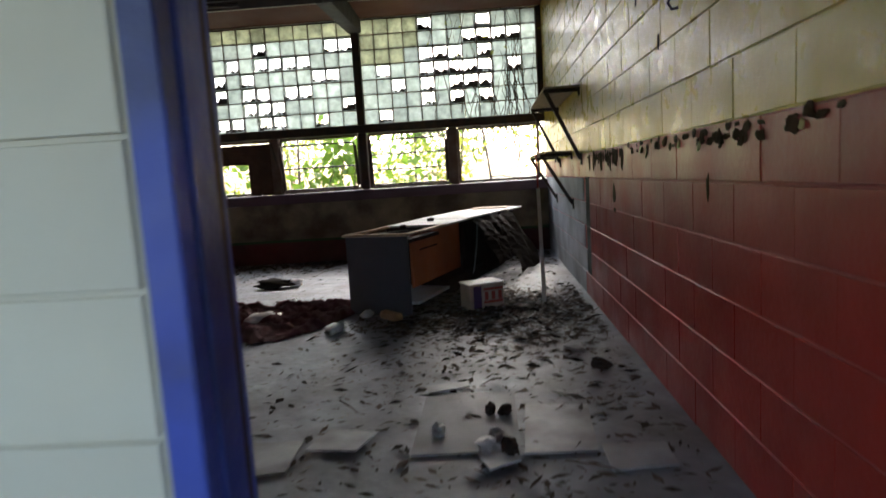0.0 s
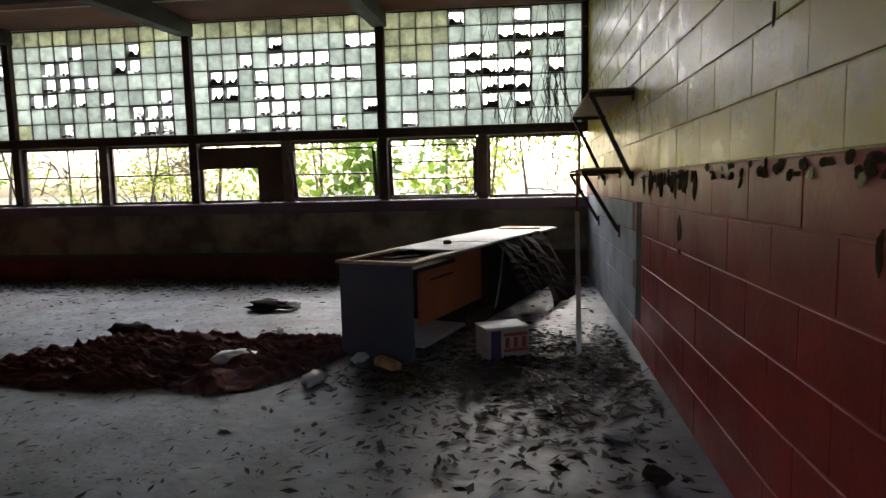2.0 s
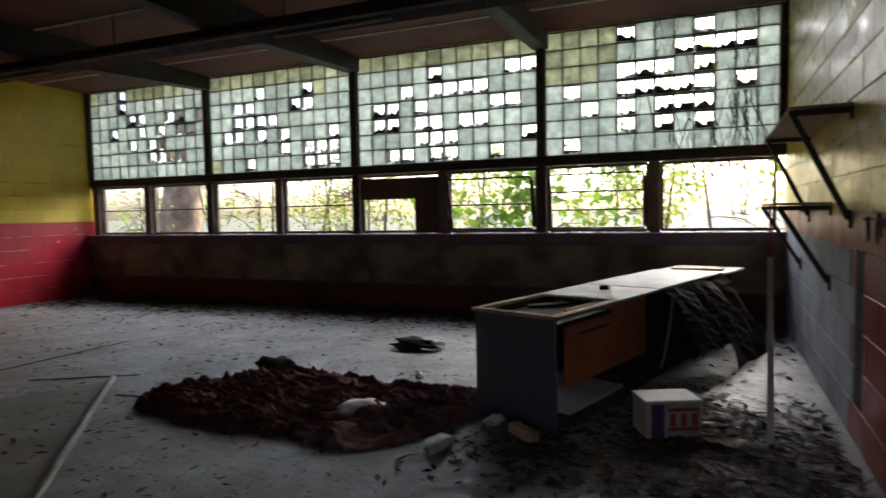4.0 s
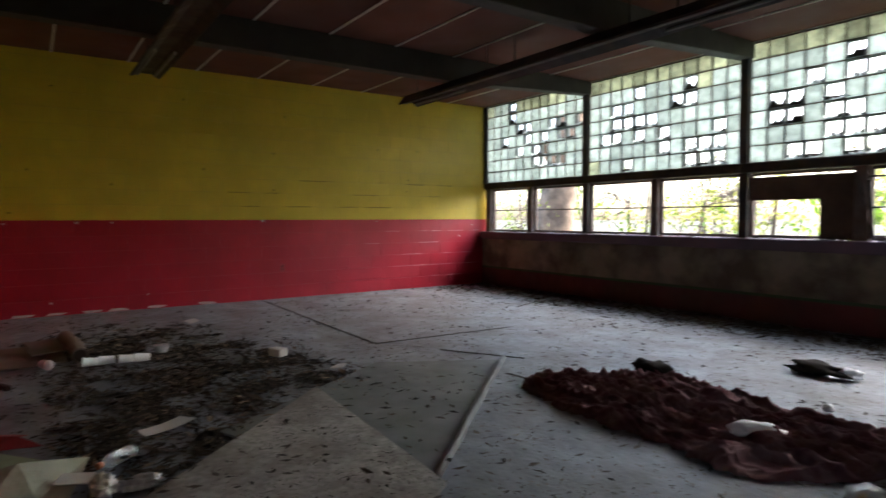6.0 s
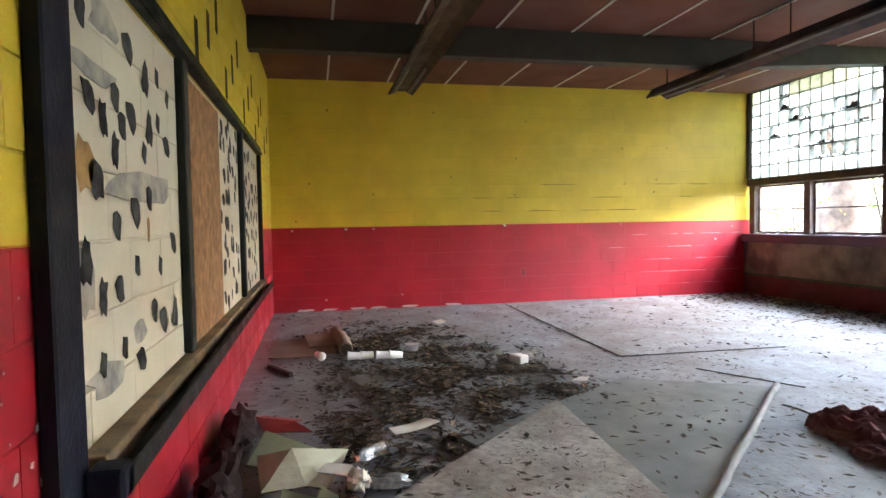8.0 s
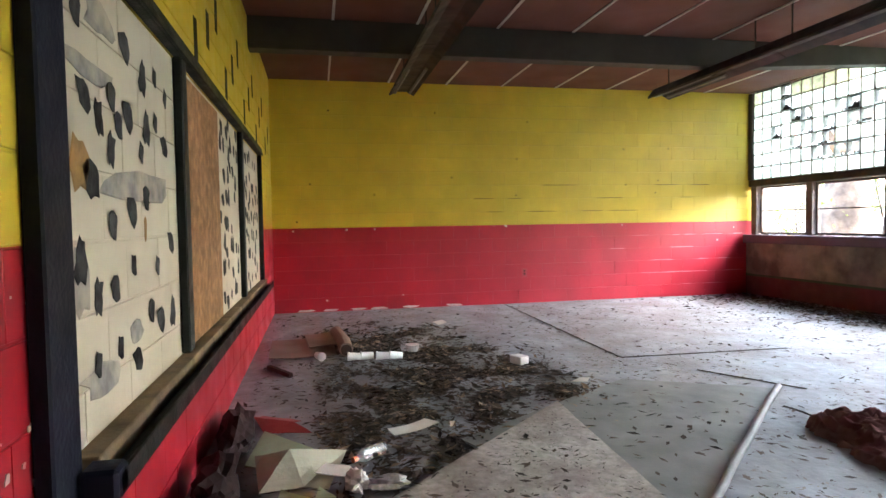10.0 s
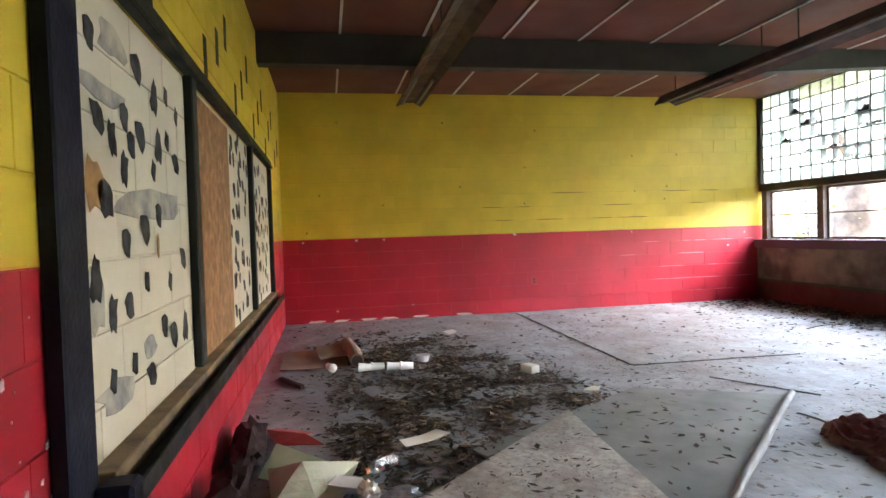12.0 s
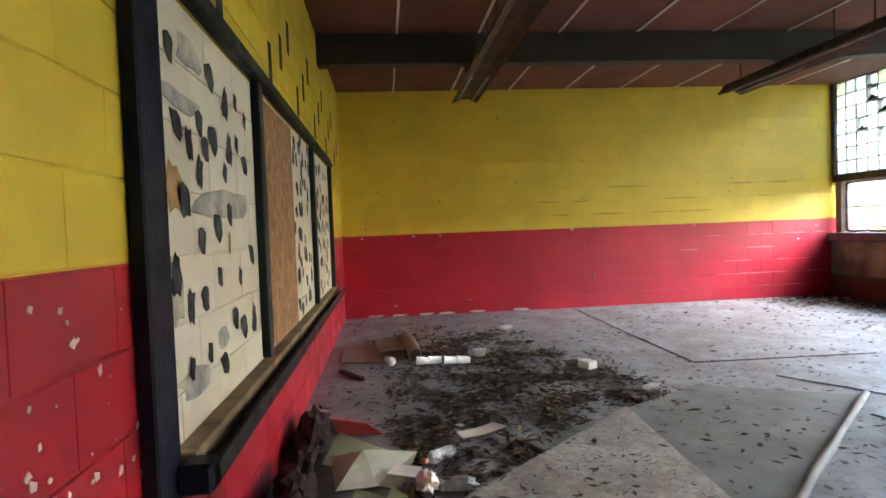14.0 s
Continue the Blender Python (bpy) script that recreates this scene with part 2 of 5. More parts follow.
# ---- mesh helpers ----
def mesh_of(bm, name, mat=None):
    me = bpy.data.meshes.new(name)
    bm.to_mesh(me)
    bm.free()
    if mat:
        me.materials.append(mat)
    return me


def part(name, bm, mat, parent=None, label="", m=None):
    me = bm if isinstance(bm, bpy.types.Mesh) else mesh_of(bm, name, mat)
    ob = new(name, me)
    if parent:
        ob.parent = parent
    if m is not None:
        ob.matrix_basis = m
    if label:
        ob["label"] = label
    return ob


def thing(name, label, category, m=None, group="", kind=""):
    ob = new(name)
    if m is not None:
        ob.matrix_basis = m
    return tagged(ob, label, category, group, kind)


def box_into(bm, lo, hi, bevel=0.0, m=None):
    vs = [bm.verts.new((x, y, z)) for x in (lo[0], hi[0]) for y in (lo[1], hi[1]) for z in (lo[2], hi[2])]
    fs = [bm.faces.new([vs[i] for i in f]) for f in ((0, 1, 3, 2), (4, 6, 7, 5), (0, 4, 5, 1), (2, 3, 7, 6), (0, 2, 6, 4), (1, 5, 7, 3))]
    if bevel:
        es = {e for f in fs for e in f.edges}
        got = bmesh.ops.bevel(bm, geom=list(es), offset=bevel, segments=1, affect="EDGES")
        vs = list({v for f in got["faces"] for v in f.verts} | {v for v in vs if v.is_valid})
    if m is not None:
        for v in vs:
            v.co = m @ v.co
    return bm


def box(lo, hi, bevel=0.0, m=None):
    return box_into(bmesh.new(), lo, hi, bevel, m)


def bar_into(bm, a, b, w, d=None):
    """A square bar from a to b."""
    a, b = Vector(a), Vector(b)
    d = d or w
    z = (b - a)
    q = z.to_track_quat("Z", "Y").to_matrix().to_4x4()
    return box_into(bm, (-w / 2, -d / 2, 0), (w / 2, d / 2, z.length), 0, Matrix.Translation(a) @ q)


def tube_into(bm, pts, radii, sides=8):
    rings = []
    for i, p in enumerate(pts):
        p = Vector(p)
        q = (Vector(pts[min(i + 1, len(pts) - 1)]) - Vector(pts[max(i - 1, 0)])).to_track_quat("Z", "Y").to_matrix()
        r = radii[i] if isinstance(radii, (list, tuple)) else radii
        rings.append([bm.verts.new(p + q @ Vector((r * math.cos(2 * math.pi * k / sides), r * math.sin(2 * math.pi * k / sides), 0))) for k in range(sides)])
    for a, b in zip(rings, rings[1:]):
        for k in range(sides):
            bm.faces.new((a[k], a[(k + 1) % sides], b[(k + 1) % sides], b[k]))
    bm.faces.new(rings[0][::-1])
    bm.faces.new(rings[-1])
    return bm


def smooth(ob):
    for p in ob.data.polygons:
        p.use_smooth = True
    return ob


def sheet(outline, thick, cuts=5, wave=0.0, z=0.0, curl=0.0, seed=0):
    """A limp sheet with the given outline on the ground, subdivided, waved and thickened."""
    bm = bmesh.new()
    f = bm.faces.new([bm.verts.new((x, y, z)) for x, y in outline])
    bmesh.ops.triangulate(bm, faces=[f])
    bmesh.ops.subdivide_edges(bm, edges=bm.edges[:], cuts=cuts, use_grid_fill=True)
    cx = sum(p[0] for p in outline) / len(outline)
    cy = sum(p[1] for p in outline) / len(outline)
    for v in bm.verts:
        n = noise.noise(Vector((v.co.x * 3 + seed, v.co.y * 3, seed)))
        r = math.hypot(v.co.x - cx, v.co.y - cy)
        v.co.z += wave * (0.5 + 0.5 * n) * 2 + curl * r * r * max(0, n + 0.3)
    top = bm.faces[:]
    bmesh.ops.recalc_face_normals(bm, faces=top)
    if top[0].normal.z < 0:
        bmesh.ops.reverse_faces(bm, faces=top)
    got = bmesh.ops.extrude_face_region(bm, geom=top)
    for v in got["geom"]:
        if isinstance(v, bmesh.types.BMVert):
            v.co.z += thick
    return bm


def crumple(size, seed, rough=0.45, sub=3):
    """A crumpled lump that sits on z = 0."""
    bm = bmesh.new()
    bmesh.ops.create_icosphere(bm, subdivisions=sub, radius=1)
    for v in bm.verts:
        n = noise.noise(v.co * 2.1 + Vector((seed * 7.1, 0, 0))) + 0.6 * abs(noise.noise(v.co * 5 + Vector((0, seed * 3.3, 0))))
        v.co *= 1 + rough * n
        v.co = Vector((v.co.x * size[0], v.co.y * size[1], v.co.z * size[2]))
    low = min(v.co.z for v in bm.verts)
    for v in bm.verts:
        v.co.z = max(0, v.co.z - low * 0.75)
    return bm


# ---- structure: floor, ceiling, walls ----
XE, YB, YW, H, S = -10.0, 1.57, 9.24, 3.28, 2.5
SLOPE = 0.034


def wall_x(y):
    """The inner face of the right-hand block wall, which runs a little askew."""
    return -0.16 + SLOPE * (y - 3.9)


fl = bmesh.new()
bmesh.ops.create_grid(fl, x_segments=90, y_segments=80, size=0.5)
for v in fl.verts:
    x, y = v.co.x * 12.4 - 4.6, v.co.y * 12.0 + 3.7
    v.co = Vector((x, y, 0.006 * noise.noise(Vector((x, y, 0)) * 0.9)))
floor = tagged(smooth(part("floor", fl, CONCRETE)), "dusty grey worn concrete floor with stains", "floor", kind="structure")
ground = bmesh.new()
bmesh.ops.create_grid(ground, x_segments=40, y_segments=40, size=400)
for v in ground.verts:
    v.co.z = -0.35
tagged(part("ground", ground, EARTH), "overgrown earth outside the building", "ground", kind="structure")

BLOCK_DEPTH = 0.03
_block_cache = {}


def block_mesh(w, h, mat, joint=0.008, upright=0.0016):
    key = (round(w, 3), round(h, 3), mat.name)
    if key not in _block_cache:
        bm = bmesh.new()
        j, k2, b, d = joint / 2, upright / 2, 0.002, BLOCK_DEPTH
        front = [bm.verts.new(p) for p in ((-w / 2 + k2 + b, 0, j + b), (w / 2 - k2 - b, 0, j + b), (w / 2 - k2 - b, 0, h - j - b), (-w / 2 + k2 + b, 0, h - j - b))]
        mid = [bm.verts.new(p) for p in ((-w / 2 + k2, b, j), (w / 2 - k2, b, j), (w / 2 - k2, b, h - j), (-w / 2 + k2, b, h - j))]
        back = [bm.verts.new((v.co.x, d, v.co.z)) for v in mid]
        bm.faces.new(front)
        for a, c in ((front, mid), (mid, back)):
            for k in range(4):
                bm.faces.new((a[k], c[k], c[(k + 1) % 4], a[(k + 1) % 4]))
        bmesh.ops.recalc_face_normals(bm, faces=bm.faces[:])
        _block_cache[key] = mesh_of(bm, "block", mat)
    return _block_cache[key]


BLOCK_JOBS = []
SPLITS = {}


def block_wall(wall, m, length, rows, paint, near=None, skip=None):
    """Queues the blocks of a wall: m takes (along, depth into the wall, up) to the world; paint(s, row) gives a material."""
    BLOCK_JOBS.append((wall, m, length, rows, paint, near, skip))


def lay_blocks():
    for wall, m, length, rows, paint, near, skip in BLOCK_JOBS:
        spots = []
        for r in range(rows):
            s = -0.2 if r % 2 else 0.0
            while s < length - 0.02:
                a, b = max(0, s), min(length, s + 0.4)
                s += 0.4
                h = min(0.2, H - 0.2 * r)
                cut = skip(a, b, r) if skip else None
                if cut is True or b - a < 0.03:
                    continue
                if cut:
                    a, b = cut
                for p in SPLITS.get((wall.name, r), ()):
                    if a + 0.01 < p < b - 0.01:
                        spots.append(((a + p) / 2, r, p - a, h))
                        a = p
                spots.append(((a + b) / 2, r, b - a, h))
        if near:
            spots.sort(key=lambda q: near(q[0], q[1] * 0.2))
        rest = bmesh.new()
        mats = []
        for i, (s, r, w, h) in enumerate(spots):
            me = block_mesh(w, h, paint(s, r))
            place = m @ Matrix.Translation((s, random.uniform(-0.0012, 0.0012), r * 0.2))
            if i < 300:
                part("block", me, None, wall, m=place)
            else:
                if me.materials[0] not in mats:
                    mats.append(me.materials[0])
                k = len(rest.faces)
                rest.from_mesh(me)
                rest.faces.ensure_lookup_table()
                for f in rest.faces[k:]:
                    f.material_index = mats.index(me.materials[0])
                    for v in f.verts:
                        v.tag = True
                for v in rest.verts:
                    if v.tag:
                        v.co = place @ v.co
                        v.tag = False
        if len(spots) > 300:
            ob = part("blocks", rest, None, wall)
            for x in mats:
                ob.data.materials.append(x)
            ob["kind"] = "stuff"


def shell(name, lo, hi, mat, label):
    return tagged(part(name, box(lo, hi), mat), label, "wall", kind="structure")


G = 0.0065


def two_tone(ob, low, high):
    """Painted mortar: low below the colour change at 1.2 m, high above it."""
    bm = bmesh.new()
    bm.from_mesh(ob.data)
    bmesh.ops.bisect_plane(bm, geom=bm.verts[:] + bm.edges[:] + bm.faces[:], plane_co=(0, 0, 1.2), plane_no=(0, 0, 1))
    for f in bm.faces:
        f.material_index = 1 if f.calc_center_median().z > 1.2 else 0
    ob.data.materials.clear()
    ob.data.materials.append(low)
    ob.data.materials.append(high)
    bm.to_mesh(ob.data)
    bm.free()


wall_end = shell("wall_west", (XE - 0.2, YB - 0.2, -0.05), (XE - G, YW + 0.16, H + 0.1), MORTAR_YELLOW, "block wall painted yellow over glossy red")
two_tone(wall_end, JOINT_RED, JOINT_YELLOW)
block_wall(wall_end, Matrix(((0, -1, 0, XE), (1, 0, 0, YB), (0, 0, 1, 0), (0, 0, 0, 1))), YW + 0.02 - YB, 17,
           lambda s, r: RED if r < 6 else YELLOW, near=lambda s, z: abs(z - 1.2))
DOOR = (-1.402, -0.46, 2.1)
wb = bmesh.new()
for lo, hi in (((XE, YB - 0.17, -0.05), (DOOR[0], YB - G, H + 0.1)), ((DOOR[0], YB - 0.17, DOOR[2]), (DOOR[1], YB - G, H + 0.1)),
               ((DOOR[1], YB - 0.17, -0.05), (1.6, YB - G, H + 0.1))):
    box_into(wb, lo, hi)
wall_board = tagged(part("wall_south", wb, MORTAR_YELLOW), "block wall painted yellow over red, with a blue doorway", "wall", kind="structure")
two_tone(wall_board, RED, YELLOW)
BX0, BX1, BZ0, BZ1 = -8.0, -2.72, 0.6, 2.0
for k in range(3, 10):
    SPLITS[(wall_board.name, k)] = (BX0 - XE, BX1 - XE)


def board_paint(s, r):
    x = XE + s
    if BX0 < x < BX1 and 3 <= r < 10:
        return CREAM
    return RED if r < 6 else YELLOW


def door_skip(a, b, r):
    x0, x1 = XE + a, XE + b
    if r * 0.2 >= DOOR[2] - 0.05 or x1 <= DOOR[0] or x0 >= DOOR[1]:
        return None
    if x0 < DOOR[0]:
        return (a, DOOR[0] - XE)
    if x1 > DOOR[1]:
        return (DOOR[1] - XE, b)
    return True


block_wall(wall_board, Matrix(((1, 0, 0, XE), (0, -1, 0, YB), (0, 0, 1, 0), (0, 0, 0, 1))), 9.72, 17, board_paint,
           near=lambda s, z: abs(s - 6.6) + 0.6 * abs(z - 1.2), skip=door_skip)
TURN = Matrix.Translation((wall_x(0), 0, 0)) @ Matrix.Rotation(-math.atan(SLOPE), 4, "Z")
wr = bmesh.new()
SLOT = (5.66, 5.86)
box_into(wr, (G, YB - 0.02, -0.05), (0.2, SLOT[0], H + 0.1))
box_into(wr, (0.1, SLOT[0], -0.05), (0.2, SLOT[1], 1.1))
box_into(wr, (G, SLOT[0], 1.1), (0.2, SLOT[1], H + 0.1))
box_into(wr, (G, SLOT[0], -0.05), (0.2, SLOT[1], 0.2))
box_into(wr, (G, SLOT[1], -0.05), (0.2, YW + 0.16, H + 0.1))
wall_right = tagged(part("wall_east", wr, MORTAR_RED), "block wall, pale yellow paint over maroon, peeling between", "wall", kind="structure")
two_tone(wall_right, MORTAR_RED, OLIVE)
wall_right.matrix_basis = TURN


def right_paint(s, r):
    y = YB + s
    if r >= 6:
        return OLIVE
    return BARE if y > SLOT[1] and r < 5 else MAROON


def slot_skip(a, b, r):
    y0, y1 = YB + a, YB + b
    if not 1 <= r <= 4 or y1 <= SLOT[0] or y0 >= SLOT[1]:
        return None
    if y0 < SLOT[0]:
        return (a, SLOT[0] - YB)
    if y1 > SLOT[1]:
        return (SLOT[1] - YB, b)
    return True


block_wall(wall_right, Matrix(((0, 1, 0, 0), (1, 0, 0, YB), (0, 0, 1, 0), (0, 0, 0, 1))), YW - YB, 17, right_paint,
           near=lambda s, z: abs(s - 2.5) + abs(z - 1.2), skip=slot_skip)

# window wall: parapet, cap, head rail, mullions
parapet = tagged(part("wall_north", box((XE, YW - 0.1, -0.4), (0.1, YW + 0.16, 0.84)), SILL_CONC), "stained bare concrete wall under the windows", "wall", kind="structure")
part("painted_base", box((XE, YW - 0.106, 0), (0.02, YW - 0.1, 0.3)), SILL_RED, parapet, "faded maroon painted base band")
part("green_stripe", box((XE, YW - 0.107, 0.3), (0.02, YW - 0.1, 0.335)), SILL_GREEN, parapet, "thin green painted stripe")
cap = box((XE, YW - 0.17, 0.84), (0.02, YW + 0.18, 0.975), 0.012)
tagged(part("window_sill", cap, SILL_PAINT), "purple-grey painted concrete sill littered with debris", "sill", kind="structure")
tagged(part("trim_head_rail", box((XE, YW - 0.06, 1.755), (0.02, YW + 0.1, 1.865), 0.008), STEEL), "dark rusted steel rail between the window rows", "rail", kind="structure")
tagged(part("trim_top_rail", box((XE, YW - 0.04, H - 0.015), (0.02, YW + 0.12, H + 0.12)), STEEL), "dark timber over the glass blocks", "rail", kind="structure")
for i in range(1, 4):
    bm = box((-0.05, -0.08, 1.865), (0.05, 0.1, H - 0.012), 0.006)
    box_into(bm, (-0.055, -0.06, 0.976), (0.055, 0.1, 1.754), 0.006)
    tagged(part("trim_mullion", bm, STEEL, m=pose(-S * i, YW, 0)), "dark steel mullion between window bays", "mullion", kind="structure")
for x in (XE + 0.035, -0.01):
    tagged(part("trim_corner_post", box((-0.042, -0.07, 1.865), (0.042, 0.1, H - 0.012), 0.006), STEEL, m=pose(x, YW, 0)), "dark steel post at the window corner", "post", kind="structure")
# Black filler nearly flush with the wall; its colour is the slot's shade.
part("slot_board", box((0.0025, SLOT[0] + 0.002, 0.202), (0.099, SLOT[1] - 0.002, 1.098)), material("slot_black", (0.012, 0.011, 0.01), 0.9), wall_right, "near-black filler painted as the shade inside the wall slot")
for i in range(5):
    x = (XE + 0.12) if i == 4 else -S * (i + 0.5)
    tagged(part("trim_post", box((-0.06, -0.06, 0.976), (0.06, 0.1, 1.754), 0.006), RUST, m=pose(x, YW, 0)), "rusted dark window post", "post", kind="structure")

# ceiling with seams and beams
ceil = box((XE - 0.2, YB - 0.2, H + 0.004), (0.4, YW + 0.2, H + 0.12))
ceiling = tagged(part("ceiling", ceil, CEIL), "red-brown ceiling boards with pale seams", "ceiling", kind="structure")
for k in range(-1, 9):
    y = 2.39 + 0.852 * k
    if YB < y < YW:
        bm = bmesh.new()
        for x0 in range(0, 20):
            box_into(bm, (XE + x0 * 0.5, y - 0.013 + random.uniform(-0.002, 0.002), H - 0.008), (XE + x0 * 0.5 + 0.49, y + 0.013, H + 0.003))
        tagged(part("trim_seam", bm, SEAM), "pale batten over a ceiling seam", "batten", kind="structure")
for i in range(0, 4):
    bm = bmesh.new()
    x = -S * i
    prof = [(YB - 0.01, 2.97), (6.9, 2.97), (YW - 0.02, 3.1), (YW - 0.02, H + 0.003), (YB - 0.01, H + 0.003)]
    if i == 0:
        continue
    a = [bm.verts.new((x - 0.09, y, z)) for y, z in prof]
    b = [bm.verts.new((x + 0.09, y, z)) for y, z in prof]
    bm.faces.new(a)
    bm.faces.new(b[::-1])
    for k in range(5):
        bm.faces.new((a[k], b[k], b[(k + 1) % 5], a[(k + 1) % 5]))
    bmesh.ops.recalc_face_normals(bm, faces=bm.faces[:])
    bmesh.ops.bevel(bm, geom=bm.edges[:], offset=0.006, segments=1, affect="EDGES")
    tagged(part("beam", bm, BEAM), "dark painted ceiling beam", "beam", kind="structure")

# walkway outside the door: added roof, outer post line, cream wall face
# Unseen roof, set low and deep to hold skylight off the door wall.
tagged(part("ceiling_walkway", box((-7, -3.4, 2.45), (3, YB - 0.171, 2.6)), CREAM), "unseen added walkway roof that dims the daylight", "ceiling", kind="structure")
face = shell("wall_walkway", (-7, YB - 0.195, 0), (DOOR[0] - 0.004, YB - 0.172, 2.45), CREAM, "cream painted block wall beside the doorway")
block_wall(face, Matrix(((-1, 0, 0, DOOR[0] - 0.008), (0, 1, 0, YB - 0.2015), (0, 0, 0.82, -0.01), (0, 0, 0, 1))), 2.4, 14, lambda s, r: CREAM)
shell("wall_walkway_right", (DOOR[1] + 0.03, YB - 0.2, 0), (3, YB - 0.172, 2.45), CREAM, "cream painted wall beside the doorway")
shell("wall_walkway_end", (2.2, -3.4, 0), (2.4, YB - 0.2, 2.45), CREAM, "cream painted walkway end wall")

# blue door frame
frame_door = thing("door_frame", "chipped blue painted steel door frame, door missing", "door frame", kind="structure")
for side, x in ((-1, DOOR[0]), (1, DOOR[1])):
    for name, mt, pieces in (("jamb", BLUE, ((0.017, 0.056, YB - 0.235, YB - 0.2), (0.0, 0.02, YB - 0.11, YB - 0.045), (-0.035, 0.004, YB + 0.004, YB + 0.022))),
                             ("jamb_groove", GRIMY, ((0.0, 0.01, YB - 0.2, YB - 0.11), (0.0, 0.006, YB - 0.045, YB + 0.004)))):
        bm = bmesh.new()
        for d0, d1, y0, y1 in pieces:
            a, b = sorted((x - side * d0, x - side * d1))
            box_into(bm, (a, y0, 0), (b, y1, DOOR[2] - 0.03), 0.003)
        part(name, bm, mt, frame_door, "dirty rusted groove of the frame" if mt == GRIMY else "")
part("head", box((DOOR[0] - 0.03, YB - 0.235, DOOR[2] - 0.03), (DOOR[1] + 0.03, YB + 0.02, DOOR[2] + 0.02), 0.006), BLUE, frame_door)

# ---- glass block bays ----
BAYS = [  # from the east wall westward; rows from the top; o: broken open, d: broken and dark, y: yellowed
    ["yyyyd...o...", "yyyy...dddd.", "yyy.odo.d...", ".o..odddo.d.", "..o.o.ddd...", "....o.d.d...", ".o.........."],
    ["yyyyyyyyyyyy", ".....d....oo", "...o.oooo...", ".dd.o....oo.", ".dd.oo.oo...", "....ooo....d", "..oo.oo..o.."],
    ["yyyyyyyyyyyy", "....o...dy..", "..oo...do...", "..oooo......", ".oo.o.o...o.", "......o.ooo.", "y..o....ooo."],
    ["y..oyyyyyy..", "...d........", "....do..od.o", "..d..o.o.oo.", "....o.oo....", "......oooo..", "............"],
]
BW = 0.2
rng = random.Random(4)


def solid_block(mat):
    bm = box((-0.094, -0.04, -0.094), (0.094, 0.04, 0.094), 0.012)
    return mesh_of(bm, "glass_block", mat)


def broken_block(seed, dark):
    r = random.Random(seed)
    bm = bmesh.new()
    t = 0.008
    for lo, hi in (((-0.094, -0.04, -0.094), (0.094, 0.04, -0.086)), ((-0.094, -0.04, 0.086), (0.094, 0.04, 0.094)),
                   ((-0.094, -0.04, -0.086), (-0.086, 0.04, 0.086)), ((0.086, -0.04, -0.086), (0.094, 0.04, 0.086))):
        box_into(bm, lo, hi)
    # jagged remains of the two faces
    for y, deep in ((-0.036, 0.16), (0.034, 0.42 if dark else 0.2)):
        n = 7
        ph = r.uniform(0, 6)
        top = [-0.086 + 0.172 * min(0.95, max(0.03, deep * (0.8 + 0.55 * math.sin(ph + k * 0.9) + r.uniform(-0.2, 0.2)))) for k in range(n)]
        for k in range(n - 1):
            x0, x1 = -0.086 + 0.172 * k / (n - 1), -0.086 + 0.172 * (k + 1) / (n - 1)
            f = bm.faces.new([bm.verts.new(p) for p in ((x0, y, -0.086), (x1, y, -0.086), (x1, y, top[k + 1]), (x0, y, top[k]))])
            f.material_index = 1 if dark or r.random() < 0.35 else 0
    # dirt lying in the hollow
    hts = [0.012 + 0.05 * r.random() * (1.8 if dark else 0.9) for _ in range(7)]
    for k in range(6):
        x0, x1 = -0.085 + 0.17 * k / 6, -0.085 + 0.17 * (k + 1) / 6
        f = bm.faces.new([bm.verts.new(p) for p in ((x0, -0.034, -0.085), (x1, -0.034, -0.085), (x1, 0.01, -0.086 + hts[k + 1]), (x0, 0.01, -0.086 + hts[k]))])
        f.material_index = 1
    me = mesh_of(bm, "broken_glass_block", FROST)
    me.materials.append(GRIME)
    return me


SOLID, SOLID_Y = solid_block(FROST), solid_block(FROST_DIRTY)
BROKEN = [broken_block(k, False) for k in range(6)]
BROKEN_D = [broken_block(k + 20, True) for k in range(5)]
for b, rows in enumerate(BAYS):
    x0 = -S * (b + 1) + 0.05
    win = thing("window_%d" % (b + 1), "frosted glass block window panel with many broken blocks", "window", m=pose(x0, YW + 0.02, 1.868), kind="structure")
    grid = bmesh.new()
    for k in range(13):
        box_into(grid, (k * BW - 0.0055, -0.036, 0), (k * BW + 0.0055, 0.036, 1.4))
    for k in range(8):
        box_into(grid, (0, -0.038, k * BW - 0.0055), (2.4, 0.038, k * BW + 0.0055))
    part("mortar_grid", grid, MORTAR_DARK, win, "dark mortar joints")
    for j, row in enumerate(rows):
        for i, c in enumerate(row):
            me = {".": SOLID, "y": SOLID_Y, "o": BROKEN[(i * 3 + j) % 6], "d": BROKEN_D[(i + j) % 5]}[c]
            part("glass_block", me, None, win, "broken glass block" if c in "od" else "",
                 m=pose(BW * (i + 0.5), rng.uniform(-0.004, 0.004), 1.3 - BW * j, rng.uniform(-1, 1), 0, rng.uniform(-1, 1)))

# ---- lower window row ----


def sash(x0, x1, z0, z1, bars, w=0.025):
    bm = bmesh.new()
    for a, b in (((x0, z0), (x1, z0)), ((x0, z1), (x1, z1)), ((x0, z0), (x0, z1)), ((x1, z0), (x1, z1))):
        bar_into(bm, (a[0], 0, a[1]), (b[0], 0, b[1]), w)
    for z in bars:
        bar_into(bm, (x0, 0, z), (x1, 0, z), 0.018)
    return bm


